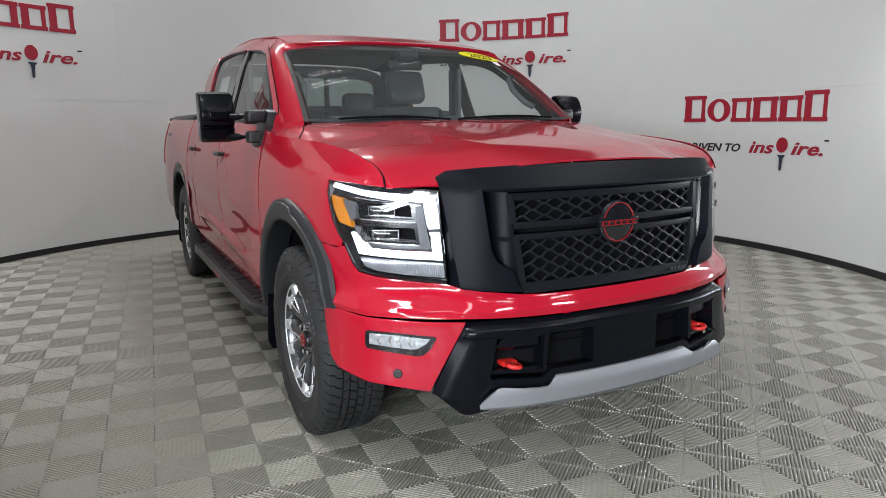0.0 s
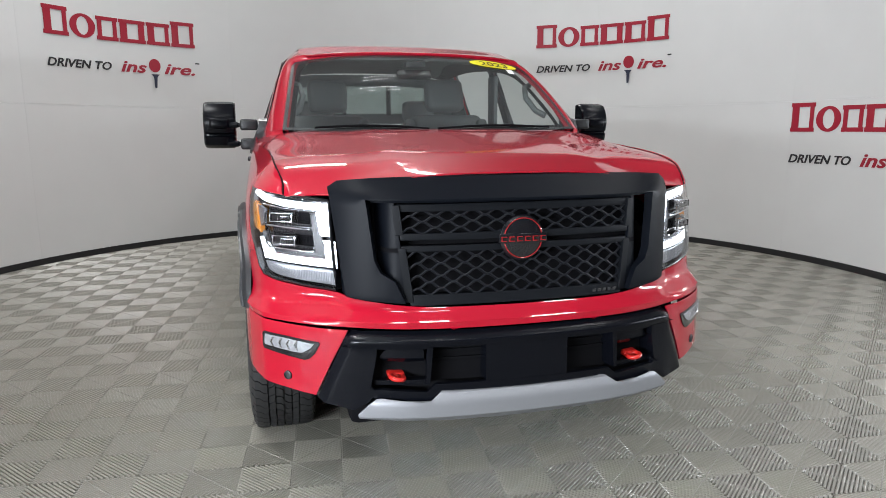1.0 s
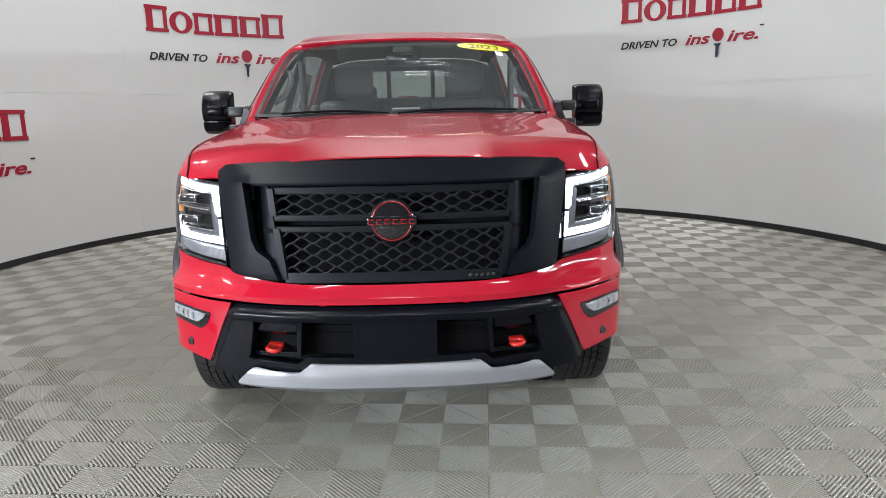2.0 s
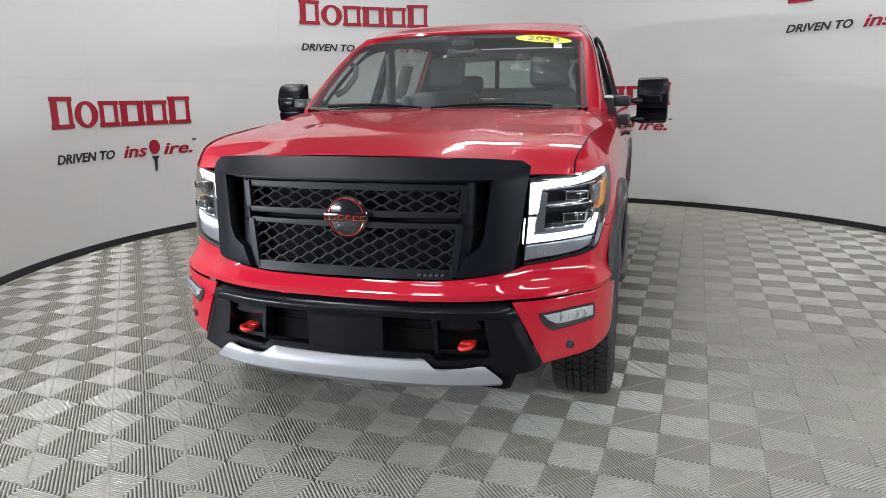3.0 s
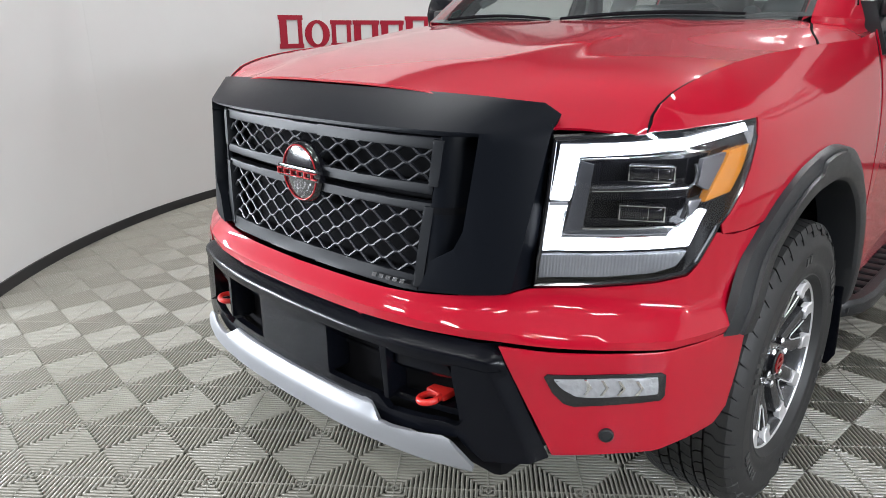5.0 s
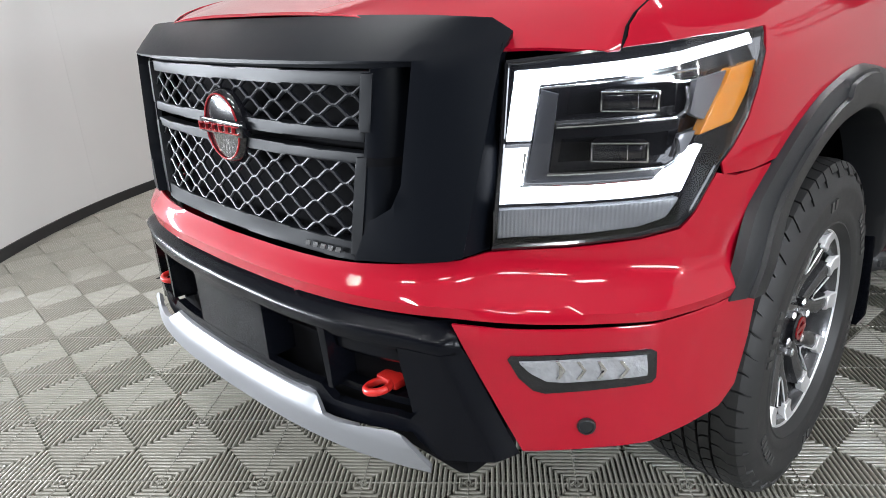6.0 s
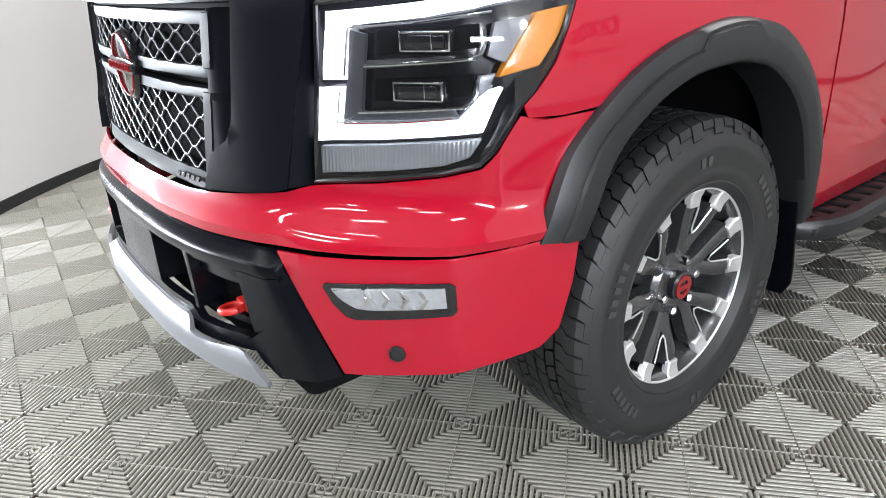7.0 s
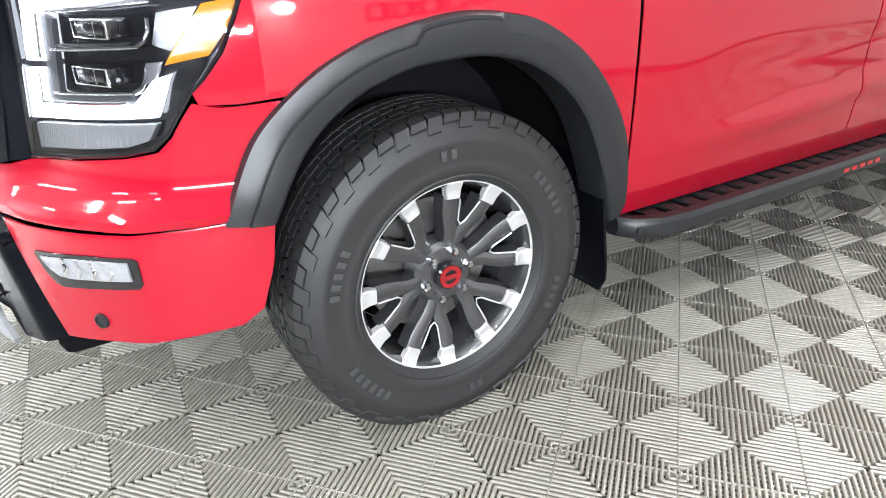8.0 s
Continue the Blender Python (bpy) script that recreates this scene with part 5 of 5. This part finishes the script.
part("rear_bumper", boxed(-.95, .95, 4.77, 4.92, .48, .64, bevel=.03, seg=3), PLASTIC, truck)
part("cabin_floor", boxed(-.86, .86, .66, 2.95, .50, .58, bevel=.01), CABIN, truck)

# ---- inside the cab ----
dash = bmesh.new()
rows = []
for y, z in ((.42, 1.285), (.62, 1.318), (.80, 1.325), (.90, 1.30), (.93, 1.20), (.90, .95), (.85, .70)):
    rows.append([dash.verts.new((x, y + .05 * (x / .8) ** 2, z - .03 * abs(x / .8) ** 3)) for x in [-.82 + 1.64 * k / 16 for k in range(17)]])
for a, b in zip(rows, rows[1:]):
    for i in range(16):
        dash.faces.new((a[i], a[i + 1], b[i + 1], b[i]))
orient(dash, dash.faces[:], (0, 1, 1))
part("dashboard", dash, CABIN, truck, "dark dashboard")
part("instrument_hood", boxed(.22, .62, .74, .92, 1.30, 1.355, bevel=.025, seg=3), CABIN, truck)


def torus(r, w, m, seg=36):
    bm = bmesh.new()
    pts = [m @ Vector((r * math.cos(2 * math.pi * k / seg), r * math.sin(2 * math.pi * k / seg), 0)) for k in range(seg + 1)]
    return tube(pts, w, 8, cap=False, bm=bm)


sm = Matrix.Translation((.42, 1.02, 1.20)) @ Matrix.Rotation(radians(62), 4, "X")
steer = part("steering_wheel", torus(.185, .017, sm), LEATHER, truck, "dark steering wheel")
for a in (0, 180, 270):
    p = [sm @ Vector((.05 * math.cos(radians(a)), .05 * math.sin(radians(a)), -.01)), sm @ Vector((.18 * math.cos(radians(a)), .18 * math.sin(radians(a)), 0))]
    part("spoke", tube(p, .018, 8, .5), LEATHER, steer)
part("airbag", boxed(-.075, .075, -.06, .06, -.03, .02, bevel=.02, seg=3, m=sm), LEATHER, steer)


def seat(x, y, w, rear=False):
    ob = part("seat", boxed(x - w / 2, x + w / 2, y, y + .50, .80, .95, bevel=.05, seg=3), LEATHER, truck, "charcoal leather seat with a headrest")
    m = Matrix.Translation((x, y + .46, .90)) @ Matrix.Rotation(radians(-16 if not rear else -8), 4, "X")
    b = bmesh.new()
    box(b, -w / 2, w / 2, -.05, .09, 0, .57 if not rear else .50, bevel=.055, seg=3, m=m)
    for sx in (-1, 1):
        box(b, sx * w / 2 - .06, sx * w / 2 + .02, -.10, .07, .12, .52, bevel=.03, seg=2, m=m)
    part("backrest", b, LEATHER, ob)
    for hx in ((0,) if not rear else (-w / 3, w / 3)):
        b = bmesh.new()
        box(b, hx - .145, hx + .145, -.04, .08, .60 if not rear else .52, .84 if not rear else .70, bevel=.05, seg=3, m=m)
        part("headrest", b, LEATHER, ob)
        for k in (-.05, .05):
            part("post", tube([m @ Vector((hx + k, .03, .60)), m @ Vector((hx + k, .03, .72))], .007, 6), CHROME, ob)
    return ob


seat(-.42, 1.36, .54)
seat(.42, 1.14, .54)
seat(0, 2.30, 1.35, True)
part("armrest", boxed(-.12, .12, 1.20, 1.72, .60, 1.08, bevel=.03), CABIN, truck)
vm = Matrix.Translation((0, .90, 1.665)) @ Matrix.Rotation(radians(-12), 4, "X")
part("rear_view_mirror", boxed(-.105, .105, -.02, .02, -.028, .028, bevel=.014, seg=3, m=vm), GLOSS, truck)
part("camera_box", boxed(-.06, .06, .84, .93, 1.70, 1.74, bevel=.012), BLACK, truck)
for s in (1, -1):
    part("grab_handle", tube([(.74, .64, 1.42), (.69, .67, 1.45), (.66, .76, 1.53), (.68, .83, 1.59), (.72, .86, 1.61)], .018, 8), LEATHER, truck, s=s)
    part("seat_belt", boxed(.735, .75, 1.62, 1.67, 1.0, 1.70, bevel=.002), BLACK, truck, s=s)
    part("post_trim", boxed(.735, .765, 1.58, 1.73, 1.0, 1.72, bevel=.01), CABIN, truck, s=s)
    part("rear_trim", sheet([(2.56, 1.34), (2.63, 1.81), (2.93, 1.81), (2.99, 1.62), (3.0, 1.34)], lambda y, z: house(y, z, -.050), .06, .06, .01, 0, (-1, 0, 0)), CABIN, truck, s=s)
    part("sun_visor", boxed(.12, .60, 1.0, 1.17, 1.755, 1.775, bevel=.006), LINING, truck, s=s)

# ---- sticker with the model year, inspection label, window sheet ----
def on_screen(bm, a, b, w):
    """Lays a flat outline, w metres to one unit across, on the outside of the windscreen."""
    for v in bm.verts:
        v.co = Vector(screen(a + v.co.x / .74, b + v.co.y / .75, .003 + v.co.z))
    bmesh.ops.recalc_face_normals(bm, faces=bm.faces[:])
    return bm


st = part("year_sticker", on_screen(flat_disc(0, 0, .165, 48, ry=.047, z1=.001), .685, .905, 1), YELLOW, truck, "yellow oval sticker with black figures")
num = lettering("2023", .052, 0, 1.15, .0003, 0)
wide, tall = max(v.co.x for v in num.verts), max(v.co.y for v in num.verts)
for v in num.verts:
    v.co = Vector(((v.co.x / wide - .5) * .19, (v.co.y / tall - .5) * .052, v.co.z + .0016))
part("figures", on_screen(num, .685, .905, 1), BLACK, st, smooth=0)
lab = bmesh.new()
box(lab, -.022, .022, -.028, .028, 0, .001, bevel=0)
part("small_label", on_screen(lab, .80, .80, 1), WHITE, truck, smooth=0)
part("price_sheet", sheet([(2.02, 1.40), (2.32, 1.40), (2.32, 1.66), (2.02, 1.66)], lambda y, z: house(y, z, -.020), .1, .1, .001, 0, (1, 0, 0)), WHITE, truck, "white price sheet inside the window", s=-1)

# ---- floor tiles: ribs run to the tile's middle from its four sides ----
def tile_data(n, gap, high):
    """Corner points and faces of one tile: on each side a fan of parallel ribs that end on the diagonals, and two thin seams."""
    h, p = CELL / 2, CELL / n
    verts, faces = [], []
    for k in range(n):
        c = -h + (k + .5) * p
        w = (p - gap) / 2
        top = ((-w - .0008, -high), (-w, -.0036), (-w * .82, -.0016), (-w * .45, -.0004), (0, 0), (w * .45, -.0004), (w * .82, -.0016), (w, -.0036), (w + .0008, -high))
        m = len(top)
        for turn in range(4):
            a0, a1 = abs(c) + .001, h - .0016
            if a1 - a0 < .004:
                continue
            i = len(verts)
            for a in (a0, a1):
                for o, z in top:
                    x, y = a, c + o
                    for _ in range(turn):
                        x, y = -y, x
                    verts.append((x, y, z))
            faces += [(i + j, i + m + j, i + m + 1 + j, i + 1 + j) for j in range(m - 1)]
            faces.append(tuple(i + j for j in range(m)))
    # low cross bars under the ribs
    for k in range(9):
        a = h * (k + .7) / 9.2
        for turn in range(4):
            i = len(verts)
            for da, z in ((-.0022, -.0068), (.0022, -.0068), (.0022, -.011), (-.0022, -.011)):
                for c in (-a, a):
                    x, y = a + da, c
                    for _ in range(turn):
                        x, y = -y, x
                    verts.append((x, y, z))
            faces += [(i, i + 2, i + 3, i + 1), (i + 2, i + 4, i + 5, i + 3), (i + 6, i, i + 1, i + 7)]
    # rounded rim along two sides, shared with the next tile
    for turn in range(2):
        i = len(verts)
        for a, z in ((-.0024, -.011), (-.0019, -.0022), (-.0011, -.0006), (0, 0), (.0011, -.0006), (.0019, -.0022), (.0024, -.011)):
            for c in (-h + .0028, h - .0028):
                x, y = h + a, c
                for _ in range(turn):
                    x, y = -y, x
                verts.append((x, y, z))
        faces += [(i + 2 * k, i + 2 * k + 2, i + 2 * k + 3, i + 2 * k + 1) for k in range(6)]
    return verts, faces


TV, TF = tile_data(20, .0050, .011)
tile_mesh = bpy.data.meshes.new("tile")
tile_mesh.from_pydata(TV, [], TF)
for p in tile_mesh.polygons:
    p.use_smooth = True
tile_mesh.set_sharp_from_angle(angle=radians(48))
tile_mesh.materials.append(TILE)
base_v = np.array(TV)
ct, st_ = math.cos(TURN), math.sin(TURN)
near, rest, outer = [], [], []
for i in range(-56, 57):
    for j in range(-56, 57):
        a, b = (i + .5) * CELL, (j + .5) * CELL
        x, y = ORIGIN.x + a * ct - b * st_, ORIGIN.y + a * st_ + b * ct
        inside = math.hypot(x - CENTRE.x, y - CENTRE.y) < RADIUS + .1
        if not (inside or (-2.9 < x < 3.4 and -4.6 < y < 0)):
            if -7.15 < x < 9.35 and -11.25 < y < 7.25:
                outer.append((x, y))
            continue
        # the stretch beside and before the truck
        (near if (-1.9 < x < 2.3 and -2.7 < y < 1.9) and not (abs(x) < .7 and y > .1) else rest).append((x, y))
near, rest = near[:300], rest + near[300:]
for x, y in near:
    t = new("tile", tile_mesh)
    t.matrix_basis = pose(x, y, 0, 0, 0, math.degrees(TURN))
    t.parent = ground
turned = np.stack([base_v[:, 0] * ct - base_v[:, 1] * st_, base_v[:, 0] * st_ + base_v[:, 1] * ct, base_v[:, 2]], 1)
all_v = np.concatenate([turned + np.array((x, y, 0)) for x, y in rest])
all_f = [tuple(v + k * len(TV) for v in f) for k in range(len(rest)) for f in TF]
# plainer tiles out in the hall
OV, OF = [], []
for k in range(20):
    c, w = -CELL / 2 + (k + .5) * CELL / 20, .0034
    for turn in range(4):
        if CELL / 2 - abs(c) < .006:
            continue
        i = len(OV)
        for a in (abs(c), CELL / 2 - .001):
            for o, z in ((-w, -.011), (-w * .8, -.001), (w * .8, -.001), (w, -.011)):
                x, y = a, c + o
                for _ in range(turn):
                    x, y = -y, x
                OV.append((x, y, z))
        OF += [(i + j, i + 4 + j, i + 5 + j, i + 1 + j) for j in range(3)]
ov = np.array(OV)
ov = np.stack([ov[:, 0] * ct - ov[:, 1] * st_, ov[:, 0] * st_ + ov[:, 1] * ct, ov[:, 2]], 1)
all_f += [tuple(v + len(all_v) + k * len(OV) for v in f) for k in range(len(outer)) for f in OF]
all_v = np.concatenate([all_v] + [ov + np.array((x, y, 0)) for x, y in outer])
far = bpy.data.meshes.new("tile_field")
far.from_pydata(all_v.tolist(), [], all_f)
far.materials.append(TILE)
far.polygons.foreach_set("use_smooth", np.ones(len(far.polygons), dtype=bool))
far.set_sharp_from_angle(angle=radians(48))
field = new("tile_field", far)
field.parent = ground
tagged(field, "grey ribbed floor tiles further off", kind="stuff")
